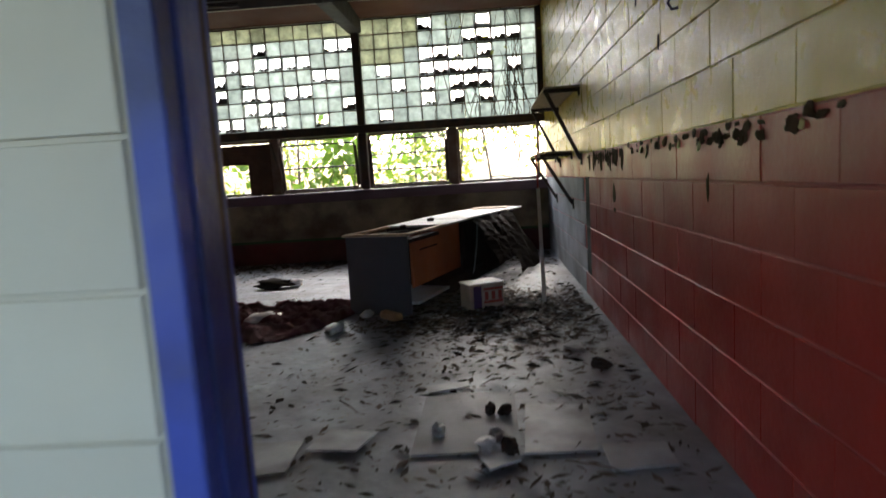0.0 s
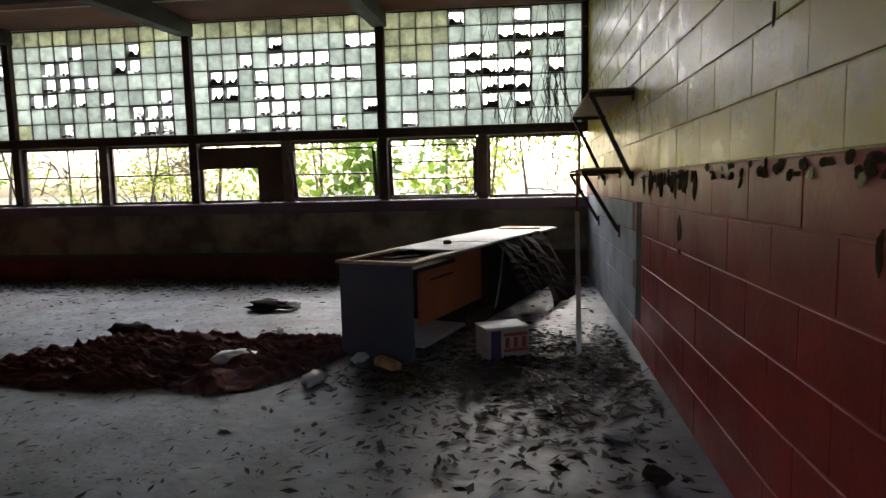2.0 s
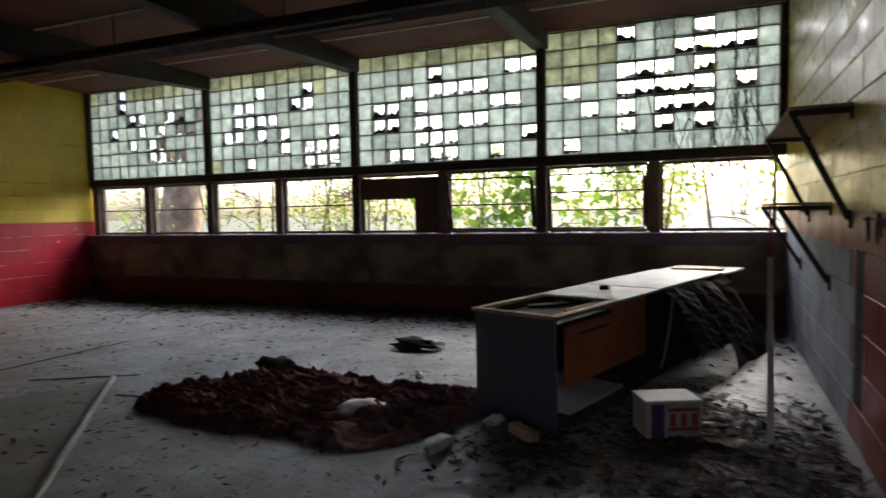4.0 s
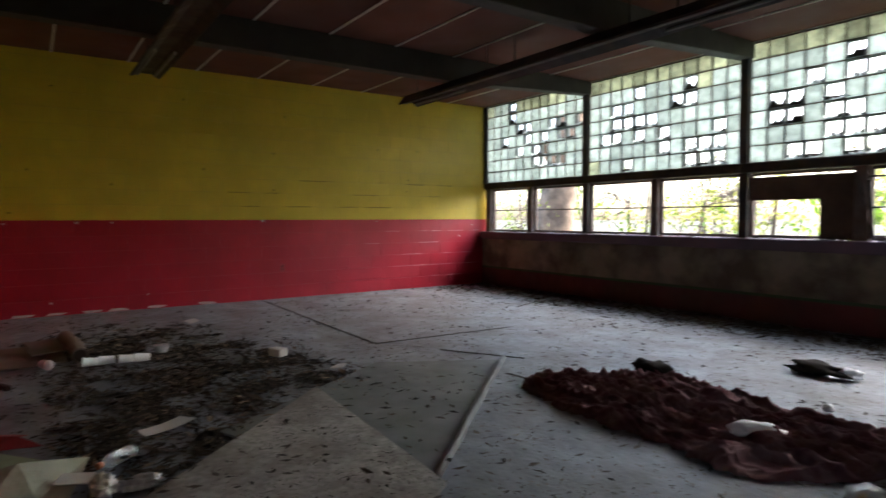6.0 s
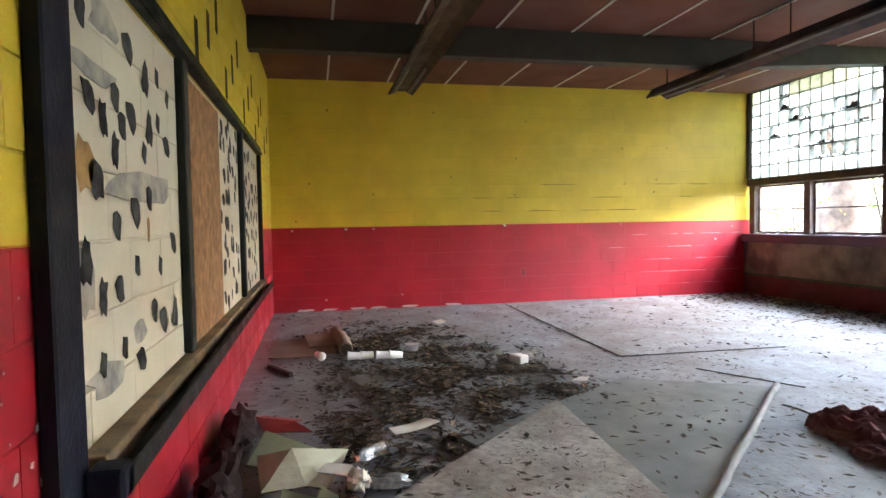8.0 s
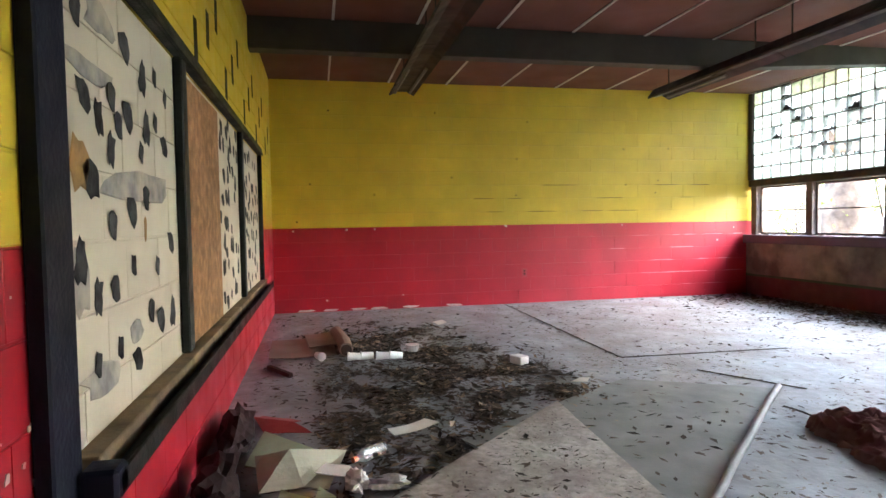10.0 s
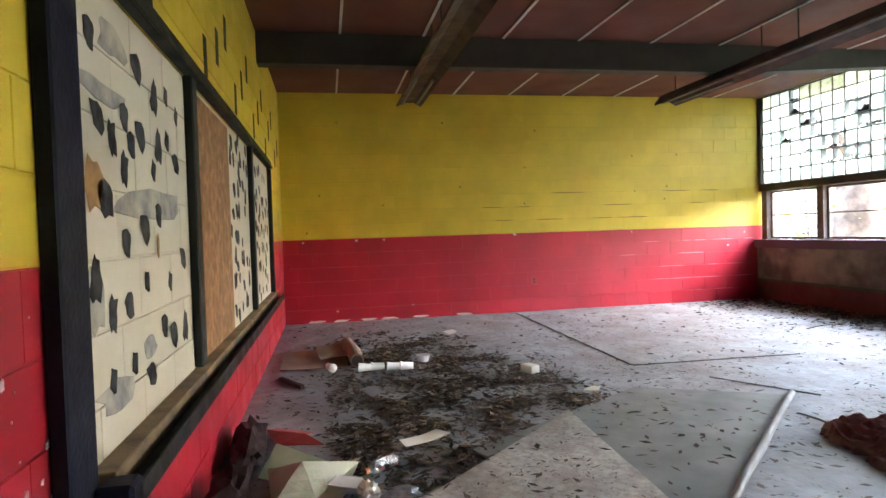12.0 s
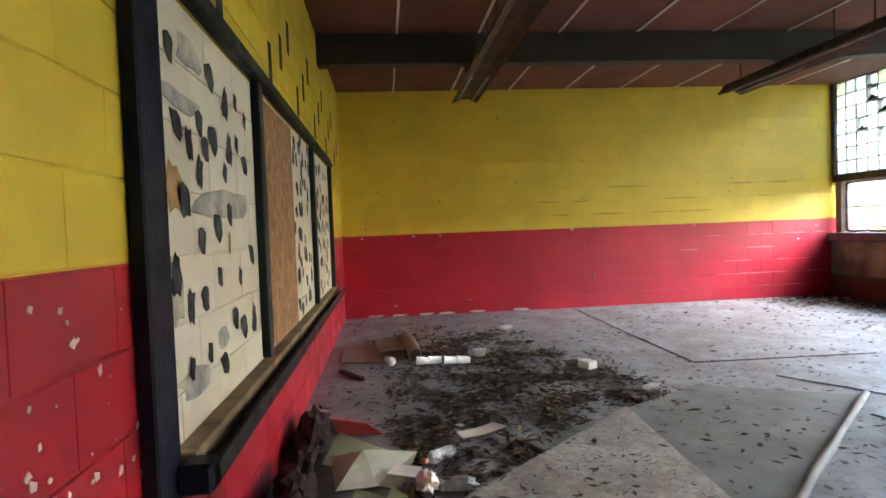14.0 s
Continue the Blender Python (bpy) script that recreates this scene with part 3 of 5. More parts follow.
Z0, Z1 = 0.978, 1.752
for k in range(8):
    a, b = -1.25 * (k + 1) + 0.06, -1.25 * k - 0.06
    if k == 7:
        a += 0.13
    wnd = thing("window_%d" % (k + 5), "empty steel-framed window opening, glass broken out", "window", m=pose(0, YW + 0.03, 0), kind="structure")
    part("window_frame", sash(a + 0.015, b - 0.015, Z0 + 0.02, Z1 - 0.02, [] if k in (0, 1, 2, 3) else [1.36], 0.034), RUST, wnd)
    if k in (1, 2):
        # hopper sash swung inward
        tilt = pose(0, -0.04, Z0 + 0.05, 12 if k == 2 else 8)
        sb = sash(a + 0.05, b - 0.05, 0, 0.62, [0.21, 0.42] if k == 1 else [0.3], 0.02)
        sb.transform(tilt)
        part("hopper_sash", sb, STEEL, wnd, "tilted open sash")
        for x in (a + 0.03, b - 0.03):
            part("stay", bar_into(bmesh.new(), (x, -0.16 if k == 2 else -0.11, 1.6), (x, -0.03, 1.05), 0.02), STEEL, wnd)
    if k == 5:
        for x in (a + 0.06, b - 0.06):
            part("stay", bar_into(bmesh.new(), (x + 0.06, -0.12, 1.7), (x - 0.04, -0.03, 1.0), 0.022), RUST, wnd)
    if k == 6:
        part("stay", bar_into(bmesh.new(), (b - 0.12, -0.1, 1.7), (b - 0.02, -0.03, 1.05), 0.02), WHITEMETAL, wnd)
bm = bmesh.new()
for lo, hi in (((-4.14, 0, 0.985), (-3.68, 0.02, 1.69)), ((-4.93, 0, 1.42), (-4.14, 0.02, 1.69))):
    box_into(bm, lo, hi)
tagged(part("plywood_board", bm, PLYWOOD, m=pose(0, YW - 0.05, 0)), "dark weathered plywood sheet with a corner cut out", "board")
part("stay", bar_into(bmesh.new(), (-3.78, -0.13, 1.69), (-3.66, -0.02, 1.02), 0.025), STEEL, bpy.data.objects["window_8"])

# ---- outdoors: trees and shrubs ----


def leaf_cloud(name, centre, spread, count, size, mat, parent, seed):
    r = np.random.RandomState(seed)
    clumps = r.normal(0, 1, (max(6, count // 45), 3)) * np.array(spread) * 0.62 + np.array(centre)
    pick = clumps[r.randint(0, len(clumps), count)] + r.normal(0, 0.2, (count, 3))
    u = r.normal(0, 1, (count, 3))
    u /= np.linalg.norm(u, axis=1)[:, None]
    w = np.cross(u, r.normal(0, 1, (count, 3)))
    w /= np.linalg.norm(w, axis=1)[:, None]
    ln = size * r.uniform(0.6, 1.4, (count, 1))
    v = np.stack([pick, pick + u * ln * 0.5 + w * ln * 0.26, pick + u * ln, pick + u * ln * 0.5 - w * ln * 0.26], 1).reshape(-1, 3)
    me = bpy.data.meshes.new(name)
    me.from_pydata(v.tolist(), [], np.arange(count * 4).reshape(-1, 4).tolist())
    me.materials.append(mat)
    return part(name, me, None, parent)


def tree(x, y, height, radius, lean, crown, count, leaf, mat, seed, name="tree", label="leafy tree outside the windows", bark=TWIG_OUT, limbs=7):
    r = random.Random(seed)
    t = thing(name, label, name, m=pose(x, y, -0.35))
    pts, rad = [], []
    for k in range(9):
        f = k / 8
        pts.append((lean[0] * f + 0.12 * math.sin(3 * f + seed) * radius * 4, lean[1] * f, height * f))
        rad.append(radius * (1 - 0.75 * f) * (1.35 if k == 0 else 1))
    smooth(part("trunk", tube_into(bmesh.new(), pts, rad, 14), bark, t))
    for _ in range(limbs):
        bm = bmesh.new()
        k = r.randint(2, 7)
        p = Vector(pts[k])
        d = Vector((r.uniform(-1, 1), r.uniform(-1, 1), r.uniform(-0.1, 0.7))).normalized()
        ln = height * r.uniform(0.2, 0.45)
        q = [p + d * ln * f + Vector((0, 0, 0.25 * math.sin(f * 4 + seed))) * ln * 0.3 for f in (0, 0.3, 0.6, 1)]
        tube_into(bm, q, [rad[k] * 0.4, rad[k] * 0.3, rad[k] * 0.2, 0.006], 6)
        for _ in range(3):
            e = q[2] + Vector((r.uniform(-1, 1), r.uniform(-1, 1), r.uniform(-0.6, 0.6))) * ln * 0.4
            tube_into(bm, [q[1], (q[1] + e) / 2 + Vector((0, 0, 0.06)), e], [rad[k] * 0.16, 0.012, 0.005], 5)
        part("limb", bm, bark, t)
    leaf_cloud("crown", crown[:3], crown[3:], count, leaf, mat, t, seed)
    return t


tree(-11.2, 12.0, 7.0, 0.52, (1.4, 0.3), (0.5, 0.5, 6.0, 2.2, 1.6, 1.0), 1500, 0.16, LEAF, 3, label="thick pale tree trunk leaning beside the windows", bark=BARK)
SHRUBS = [(-3.1, 11.4, 2.6, LEAF, 520, 0.2), (-1.4, 12.6, 2.9, LEAF_YELLOW, 520, 0.13), (-0.4, 15.5, 3.6, LEAF_YELLOW, 200, 0.12), (-4.6, 13.0, 3.0, LEAF_YELLOW, 420, 0.1),
          (-6.4, 12.4, 2.9, LEAF_YELLOW, 380, 0.1), (-8.0, 13.4, 3.1, LEAF_YELLOW, 260, 0.09), (-12.5, 14.5, 3.4, LEAF_YELLOW, 380, 0.1), (-2.4, 15.5, 3.8, LEAF, 700, 0.16),
          (-5.6, 16.5, 3.9, LEAF_YELLOW, 520, 0.13), (-15.0, 16.0, 4.2, LEAF, 480, 0.14), (-10.0, 18.0, 4.0, LEAF_YELLOW, 380, 0.13), (1.2, 13.4, 3.0, LEAF_YELLOW, 110, 0.13)]
for i, (x, y, h) in enumerate(((-6.0, 11.2, 2.6), (-7.4, 11.6, 2.9), (-9.4, 12.6, 3.0), (-12.2, 12.2, 2.8), (-13.6, 13.6, 3.2), (-5.2, 11.9, 2.6), (-8.3, 14.5, 3.4))):
    tree(x, y, h, 0.035, (0.5 * math.sin(i * 1.7), 0.2), (0, 0, h * 0.6, 0.9, 0.6, 0.6), 170, 0.085, LEAF_YELLOW if i % 2 else LEAF, i + 61,
         name="shrub", label="bare twiggy shrub with few leaves outside the windows", limbs=16)
for i, (x, y, h, mat, n, ls) in enumerate(SHRUBS):
    tree(x, y, h, 0.05, (0.4 * math.sin(i * 2.2), 0.2), (0, 0, h * 0.62, 0.95, 0.7, 0.62), n, ls, mat, i + 11,
         name="shrub", label="sparse yellow-green shrub outside the windows", limbs=9)

# ---- wall fittings ----
board = thing("notice_board", "dark blackboard frame with torn-off panel, glue marks and cork strip", "board", m=pose(0, YB, 0))
part("backing", box((BX0, -0.0062, 0.6), (BX1, -0.0052, 2.0)), CREAM, board, "bare cream block wall behind the frame")
part("stile", box((-2.84, 0.001, 0.46), (-2.68, 0.045, 2.1), 0.006), NAVY, board, "wide navy and black stile")
part("stile", box((-8.06, 0.001, 0.6), (-8.0, 0.045, 2.0), 0.006), DARKGREEN, board)
part("top_rail", box((-8.06, 0.001, 2.0), (-2.84, 0.05, 2.08), 0.008), DARKGREEN, board)
part("top_lip", box((-8.06, 0.05, 2.0), (-2.84, 0.062, 2.03), 0.003), DARKGREEN, board)
for x, w in ((-4.2, 0.1), (-6.4, 0.09)):
    part("divider", box((x - w / 2, 0.001, 0.662), (x + w / 2, 0.042, 2.0), 0.006), DARKGREEN, board)
part("inner_bead", box((-2.86, 0.001, 0.662), (-2.842, 0.03, 2.0), 0.003), DARKGREEN, board)
part("cork_panel", box((-5.3, 0.001, 0.664), (-4.25, 0.016, 1.965), 0.003), CORK, board, "rough brown cork panel")
tr = box((-8.06, 0.002, 0.585), (-2.88, 0.07, 0.66), 0.004)
part("ledge", tr, TRAYWOOD, board, "dirty wooden ledge")
part("chalk_tray", box((-8.06, 0.07, 0.575), (-2.88, 0.125, 0.6), 0.004), DARKGREEN, board)
part("tray_lip", box((-8.06, 0.125, 0.575), (-2.82, 0.137, 0.64), 0.004), DARKGREEN, board)
part("tray_end", box((-2.88, 0.046, 0.572), (-2.79, 0.137, 0.655), 0.01), NAVY, board)


def patch(w, h, seed, thick=0.002):
    """An irregular flat blot, upright, facing -y in its own space."""
    r = random.Random(seed)
    bm = bmesh.new()
    n = 11
    ring = []
    skew, taper = r.uniform(-0.25, 0.25), r.uniform(-0.5, 0.4)
    for k in range(n):
        a = 2 * math.pi * (k + r.uniform(-0.3, 0.3)) / n
        q = r.uniform(0.7, 1.1) / max(abs(math.cos(a)), abs(math.sin(a))) ** 0.8
        z = q * math.sin(a)
        ring.append((w / 2 * (q * math.cos(a) * (1 + taper * z * 0.6) + skew * z), h / 2 * z))
    f = [bm.verts.new((x, 0, z)) for x, z in ring]
    g = [bm.verts.new((x * 0.93, thick, z * 0.93)) for x, z in ring]
    bm.faces.new(g)
    for k in range(n):
        bm.faces.new((f[k], f[(k + 1) % n], g[(k + 1) % n], g[k]))
    bmesh.ops.recalc_face_normals(bm, faces=bm.faces[:])
    return bm


MARKS = [mesh_of(patch(w, h, s), "glue_mark", GLUE) for s, (w, h) in enumerate(((0.085, 0.09), (0.075, 0.12), (0.1, 0.1), (0.06, 0.08), (0.09, 0.14), (0.11, 0.11)))]
rng = random.Random(8)


def marks(x0, x1, z0, z1, step_x, step_z, parent, jitter=0.3):
    z = z0
    row = 0
    while z < z1:
        x = x0 + (row % 2) * step_x * 0.5
        while x < x1:
            px, pz = x + rng.uniform(-jitter, jitter) * step_x, z + rng.uniform(-jitter, jitter) * step_z
            if x0 <= px <= x1 and rng.random() < 0.88:
                part("glue_mark", rng.choice(MARKS), None, parent, m=pose(px, 0.0015, pz, 0, rng.uniform(-14, 14), 0))
            x += step_x
        z += step_z
        row += 1


FIRST_PANEL = ((-3.03, 1.83), (-3.46, 1.84), (-3.66, 1.79), (-3.83, 1.83), (-3.99, 1.78), (-3.07, 1.6), (-3.18, 1.56), (-3.3, 1.65), (-3.36, 1.57), (-3.47, 1.61),
               (-3.69, 1.61), (-3.82, 1.65), (-3.61, 1.51), (-3.95, 1.57), (-3.28, 1.48), (-3.65, 1.35), (-3.27, 1.25), (-3.48, 1.29), (-3.0, 1.15), (-3.47, 1.11),
               (-3.78, 1.09), (-4.01, 1.17), (-3.12, 1.04), (-3.27, 1.05), (-3.67, 0.93), (-3.81, 0.87), (-4.0, 0.88), (-3.3, 0.86), (-3.1, 0.85), (-3.48, 0.78))
for k, (x, z) in enumerate(FIRST_PANEL):
    part("glue_mark", MARKS[(k * 5 + k // 4) % len(MARKS)], None, board, m=pose(x, 0.0015 + 0.00004 * k, z, 0, rng.uniform(-12, 12), 0))
marks(-6.3, -5.4, 0.76, 1.95, 0.16, 0.17, board, 0.35)
marks(-7.9, -6.5, 0.76, 1.95, 0.17, 0.18, board, 0.35)
for x, z, w, h, mt in ((-3.62, 1.38, 0.8, 0.13, SMEAR), (-3.12, 1.68, 0.4, 0.07, SMEAR), (-3.23, 1.86, 0.28, 0.1, SMEAR), (-3.1, 1.37, 0.15, 0.12, GLUE),
                       (-3.01, 1.41, 0.15, 0.17, GLUE_TAN), (-3.48, 0.88, 0.16, 0.09, SMEAR), (-3.62, 1.23, 0.03, 0.1, GLUE_TAN), (-3.14, 0.8, 0.3, 0.1, SMEAR), (-3.0, 1.1, 0.14, 0.2, SMEAR)):
    part("glue_mark", patch(w, h, int(-x * 100 + z * 10)), mt, board, m=pose(x, 0.0005 if mt == SMEAR else 0.004, z))
STRIP = mesh_of(box((-0.045, 0, -0.11), (0.045, 0.003, 0.11)), "tape_mark", GLUE)
for k in range(17):
    part("tape_mark", STRIP, None, wall_board, m=pose(-3.6 - 0.37 * k + rng.uniform(-0.05, 0.05), YB + 0.001, 2.24 + 0.2 * (k % 3) + rng.uniform(-0.03, 0.03), 0, rng.uniform(-3, 3), 0))
CHIPS = [mesh_of(patch(0.006 + 0.005 * s, 0.007 + 0.006 * s, s + 40), "paint_chip", CHIP) for s in range(4)]
for k in range(40):
    part("paint_chip", CHIPS[k % 4], None, wall_board, m=Matrix.Diagonal((1, 1, 1, 1)) @ pose(rng.uniform(-2.75, -2.2), YB + 0.0012, rng.uniform(0.6, 1.15), 0, rng.uniform(0, 180), 0))
END = Matrix(((0, 1, 0, XE), (1, 0, 0, 0), (0, 0, 1, 0), (0, 0, 0, 1)))
for y, z, s in ((4.98, 1.185, 2.6), (4.8, 1.19, 1.2), (3.0, 1.17, 1.2), (2.6, 1.17, 1.7), (1.85, 1.16, 1.4), (6.9, 1.17, 1.2), (2.3, 0.16, 1.0), (3.4, 0.2, 1.0), (8.9, 1.1, 1.2), (8.6, 0.9, 1.3)):
    part("paint_chip", CHIPS[int(y * 10) % 4], None, wall_end, m=END @ Matrix.Translation((y, 0.0012, z)) @ Matrix.Diagonal((s * 1.6, 1, s, 1)))
for y in (2.0, 2.35, 2.75, 3.05, 3.5, 4.15):
    part("paint_chip", patch(0.24, 0.035, int(y * 10)), CHIP, wall_end, m=END @ Matrix.Translation((y, 0.0012, 0.022)))
for k in range(14):
    part("nail_hole", patch(0.025, 0.025, k), PEEL, wall_end, m=END @ Matrix.Translation((rng.uniform(1.7, 8.6), 0.0012, rng.uniform(1.25, 3.0))))
# Pale pink streaks along the red course joints, only towards the window end.
for k in range(26):
    y, z = rng.uniform(6.6, 9.0), 0.2 * rng.randint(1, 5)
    part("pale_scuff", patch(rng.uniform(0.12, 0.4), rng.uniform(0.008, 0.016), k + 700), JOINT_PALE, wall_end, m=END @ Matrix.Translation((y, 0.0016 + 0.00003 * k, z)))
for k in range(16):
    y, z = rng.uniform(4.6, 8.8), 1.4 + 0.2 * rng.randint(0, 2)
    part("dark_scuff", patch(rng.uniform(0.15, 0.5), rng.uniform(0.006, 0.011), k + 740), PEEL, wall_end, m=END @ Matrix.Translation((y, 0.0016 + 0.00003 * k, z)))
outlet = thing("outlet", "wall outlet painted over red, low on the wall", "outlet", m=END @ Matrix.Translation((5.27, 0.001, 0.47)))
part("plate", box((-0.04, 0, -0.06), (0.04, 0.008, 0.06), 0.003), PLATE, outlet)
for z in (-0.022, 0.022):
    part("socket", box((-0.014, 0.008, z - 0.012), (0.014, 0.0105, z + 0.012), 0.002), DARKWOOD_AND_SHADE, outlet)

# peeled paint along the colour change of the right wall
EAST = TURN @ Matrix(((0, -1, 0, 0), (1, 0, 0, 0), (0, 0, 1, 0), (0, 0, 0, 1)))
rng = random.Random(12)
for k in range(60):
    y = 2.1 + rng.random() ** 0.9 * 3.6
    part("peeled_patch", patch(rng.uniform(0.02, 0.08), rng.uniform(0.012, 0.04), k + 200), PEEL, wall_right, m=TURN.inverted() @ EAST @ Matrix.Translation((y, 0.001 + 0.00005 * k, 1.175 + rng.uniform(-0.03, 0.015))))
for k in range(10):
    y = 2.3 + rng.random() * 1.9
    bm = patch(rng.uniform(0.02, 0.05), rng.uniform(0.03, 0.05), k + 300, 0.003)
    for v in bm.verts:
        v.co.y += 0.002 + max(0, -v.co.z) * 0.35
    part("paint_flake", bm, FLAKE if k % 3 == 0 else PEEL, wall_right, m=TURN.inverted() @ EAST @ Matrix.Translation((y, 0.001, 1.14 + rng.uniform(-0.03, 0.03))))
for k in range(27):
    y, far = (rng.uniform(4.3, 5.6), True) if k < 20 else (rng.uniform(2.3, 3.0), False)
    w, h = (rng.uniform(0.03, 0.1), rng.uniform(0.05, 0.14)) if far else (rng.uniform(0.04, 0.09), rng.uniform(0.03, 0.06))
    part("peeled_patch", patch(w, h, k + 500), PEEL, wall_right, m=TURN.inverted() @ EAST @ Matrix.Translation((y, 0.0015 + 0.00005 * k, 1.185 - h * 0.5 - (0 if far else rng.uniform(0, 0.05)))))
for k, (y, z, w, h) in enumerate(((4.68, 0.9, 0.09, 0.14), (3.0, 0.98, 0.03, 0.1), (4.67, 0.8, 0.07, 0.03), (3.6, 1.62, 0.02, 0.07), (4.0, 1.9, 0.03, 0.05), (3.15, 2.1, 0.03, 0.04))):
    part("scar", patch(w, h, k + 400), PEEL, wall_right, m=TURN.inverted() @ EAST @ Matrix.Translation((y, 0.001, z)))
hook = thing("wall_hook", "small rusty hook on the block wall", "hook", m=TURN @ Matrix.Translation((0, 3.3, 1.72)))
part("hook", tube_into(bmesh.new(), [(0.005, 0, 0.03), (-0.03, 0, 0.02), (-0.045, 0, -0.01), (-0.03, 0, -0.035), (-0.005, 0, -0.03)], 0.006, 6), STEEL, hook)

# shelves on brackets
for z, ya, yb, depth, drop in ((1.74, 6.0, 7.54, 0.3, 0.58), (1.22, 6.6, 8.0, 0.3, 0.47)):
    sh = thing("wall_shelf", "broken shelf on dark triangular steel brackets", "shelf", m=TURN, group="wall shelves")
    for y in (ya, yb):
        bm = bmesh.new()
        bar_into(bm, (0.0, y, z), (-depth, y, z), 0.035, 0.03)
        bar_into(bm, (-depth + 0.02, y, z - 0.01), (-0.01, y, z - drop), 0.035, 0.03)
        box_into(bm, (-0.012, y - 0.025, z - 0.05), (0.0, y + 0.025, z + 0.016))
        box_into(bm, (-0.012, y - 0.025, z - drop - 0.05), (0.0, y + 0.025, z - drop + 0.05))
        part("bracket", bm, STEEL, sh)
    part("board", box((-depth, ya - 0.03, z + 0.018), (-0.002, yb + 0.05, z + 0.036), 0.003), EDGEWOOD, sh, "pale chipboard shelf")

# fluorescent lamp rows
for y, x0, x1 in ((3.26, -8.8, -0.75), (6.68, -8.6, -0.3)):
    row = thing("ceiling_light", "dead dark fluorescent strip light hung below the ceiling", "light", m=pose(0, y, 2.86), group="strip lights")
    prof = [(-0.16, 0.0), (-0.15, -0.02), (-0.06, 0.03), (0.06, 0.03), (0.15, -0.02), (0.16, 0.0), (0.07, 0.11), (-0.07, 0.11)]
    n = 4
    for k in range(n):
        a = x0 + (x1 - x0) * k / n + 0.004
        b = x0 + (x1 - x0) * (k + 1) / n - 0.004
        bm = bmesh.new()
        e = [[bm.verts.new((x, p, z)) for p, z in prof] for x in (a, b)]
        bm.faces.new(e[0])
        bm.faces.new(e[1][::-1])
        for j in range(8):
            bm.faces.new((e[0][j], e[1][j], e[1][(j + 1) % 8], e[0][(j + 1) % 8]))
        bmesh.ops.recalc_face_normals(bm, faces=bm.faces[:])
        part("housing", bm, LAMP, row)
    for k in range(n):
        a = x0 + (x1 - x0) * k / n
        if k in (0, 2):
            for dy in (-0.09, 0.09):
                part("tube", tube_into(bmesh.new(), [(a + 0.08, dy, 0.0), (a + 1.25, dy, 0.0)], 0.016, 8), TUBE, row)
        for f in (0.12, 0.88):
            x = a + (x1 - x0) / n * f
            part("hanger", tube_into(bmesh.new(), [(x, 0, 0.1), (x, 0, H - 2.86)], 0.008, 6), STEEL, row)

# ---- the long desk ----
ang = -math.degrees(math.atan2(0.9, 2.57))
desk = thing("desk", "long broken desk with blue-grey end panel and peeling orange side", "desk", m=pose(-2.09, 5.60, 0, 0, 0, ang))
W, L, HT = 0.55, 2.75, 0.66
part("end_panel", box((0, 0, 0.0), (W, 0.03, HT - 0.022), 0.003), DESKBLUE, desk, "blue-grey laminate end panel")
bm = bmesh.new()
for lo, hi in (((-0.02, -0.015, HT - 0.02), (W + 0.03, 0.035, HT)), ((-0.02, 0.035, HT - 0.02), (0.03, 0.75, HT)), ((W - 0.03, 0.035, HT - 0.02), (W + 0.03, 0.8, HT))):
    box_into(bm, lo, hi, 0.002)
part("top_edge", bm, EDGEWOOD, desk, "pale worn edge strip of the open top")
# Solid panel just below the rim; its near-black colour is the hollow's shade.
part("well", box((0.03, 0.035, HT - 0.09), (W - 0.03, 0.75, HT - 0.06)), DARKWOOD_AND_SHADE, desk, "near-black panel painted as the shade in the open top")
for k, (y0, y1) in enumerate(((0.75, 1.4), (1.405, 2.05), (2.055, 2.75))):
    part("top_panel", box((-0.02, y0, HT - 0.018 + 0.003 * (k % 2)), (W + 0.03, y1, HT + 0.003 * (k % 2)), 0.002), TOPWHITE, desk, "dusty pale laminate top")
part("side_panel", box((0.0, 0.75, 0.12), (0.02, L, HT - 0.022)), DARKWOOD_AND_SHADE, desk)
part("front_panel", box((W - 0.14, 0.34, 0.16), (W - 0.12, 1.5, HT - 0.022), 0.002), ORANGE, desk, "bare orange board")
# Near-black strip on the board's face, drawn for the shade of a slot.
part("slot", box((W - 0.12, 0.5, HT - 0.2), (W - 0.117, 0.9, HT - 0.185)), DARKWOOD_AND_SHADE, desk)
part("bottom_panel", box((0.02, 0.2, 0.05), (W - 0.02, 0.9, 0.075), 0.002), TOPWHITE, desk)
part("bottom_rail", box((0.02, 0.9, 0.0), (W - 0.02, L, 0.12)), DARKWOOD_AND_SHADE, desk)
part("inner_panel", box((W - 0.1, 1.5, 0.12), (W - 0.07, L, HT - 0.022)), DARKWOOD_AND_SHADE, desk)
for k, (y, c, mt) in enumerate(((1.25, 0.25, TOPWHITE), (1.4, 0.4, DARKWOOD_AND_SHADE), (1.62, 0.5, DARKWOOD_AND_SHADE))):
    bm = bmesh.new()
    prev = None
    for j in range(9):
        f = j / 8
        yy, xx, zz = y + 0.4 * (1 - f) - 0.05 * f, W + 0.02 + c * 0.35 * math.sin(f * 1.6), HT - 0.03 - f * 0.3 - 0.2 * f * f
        cur = [bm.verts.new((xx, yy, zz)), bm.verts.new((xx, yy + (0.06 if k == 0 else 0.35 + 0.2 * f), zz + 0.02))]
        if prev:
            bm.faces.new((prev[0], prev[1], cur[1], cur[0]))
        prev = cur
    bmesh.ops.solidify(bm, geom=bm.faces[:], thickness=0.004)
    part("peeling_veneer", bm, mt, desk, "curling strip of torn veneer")
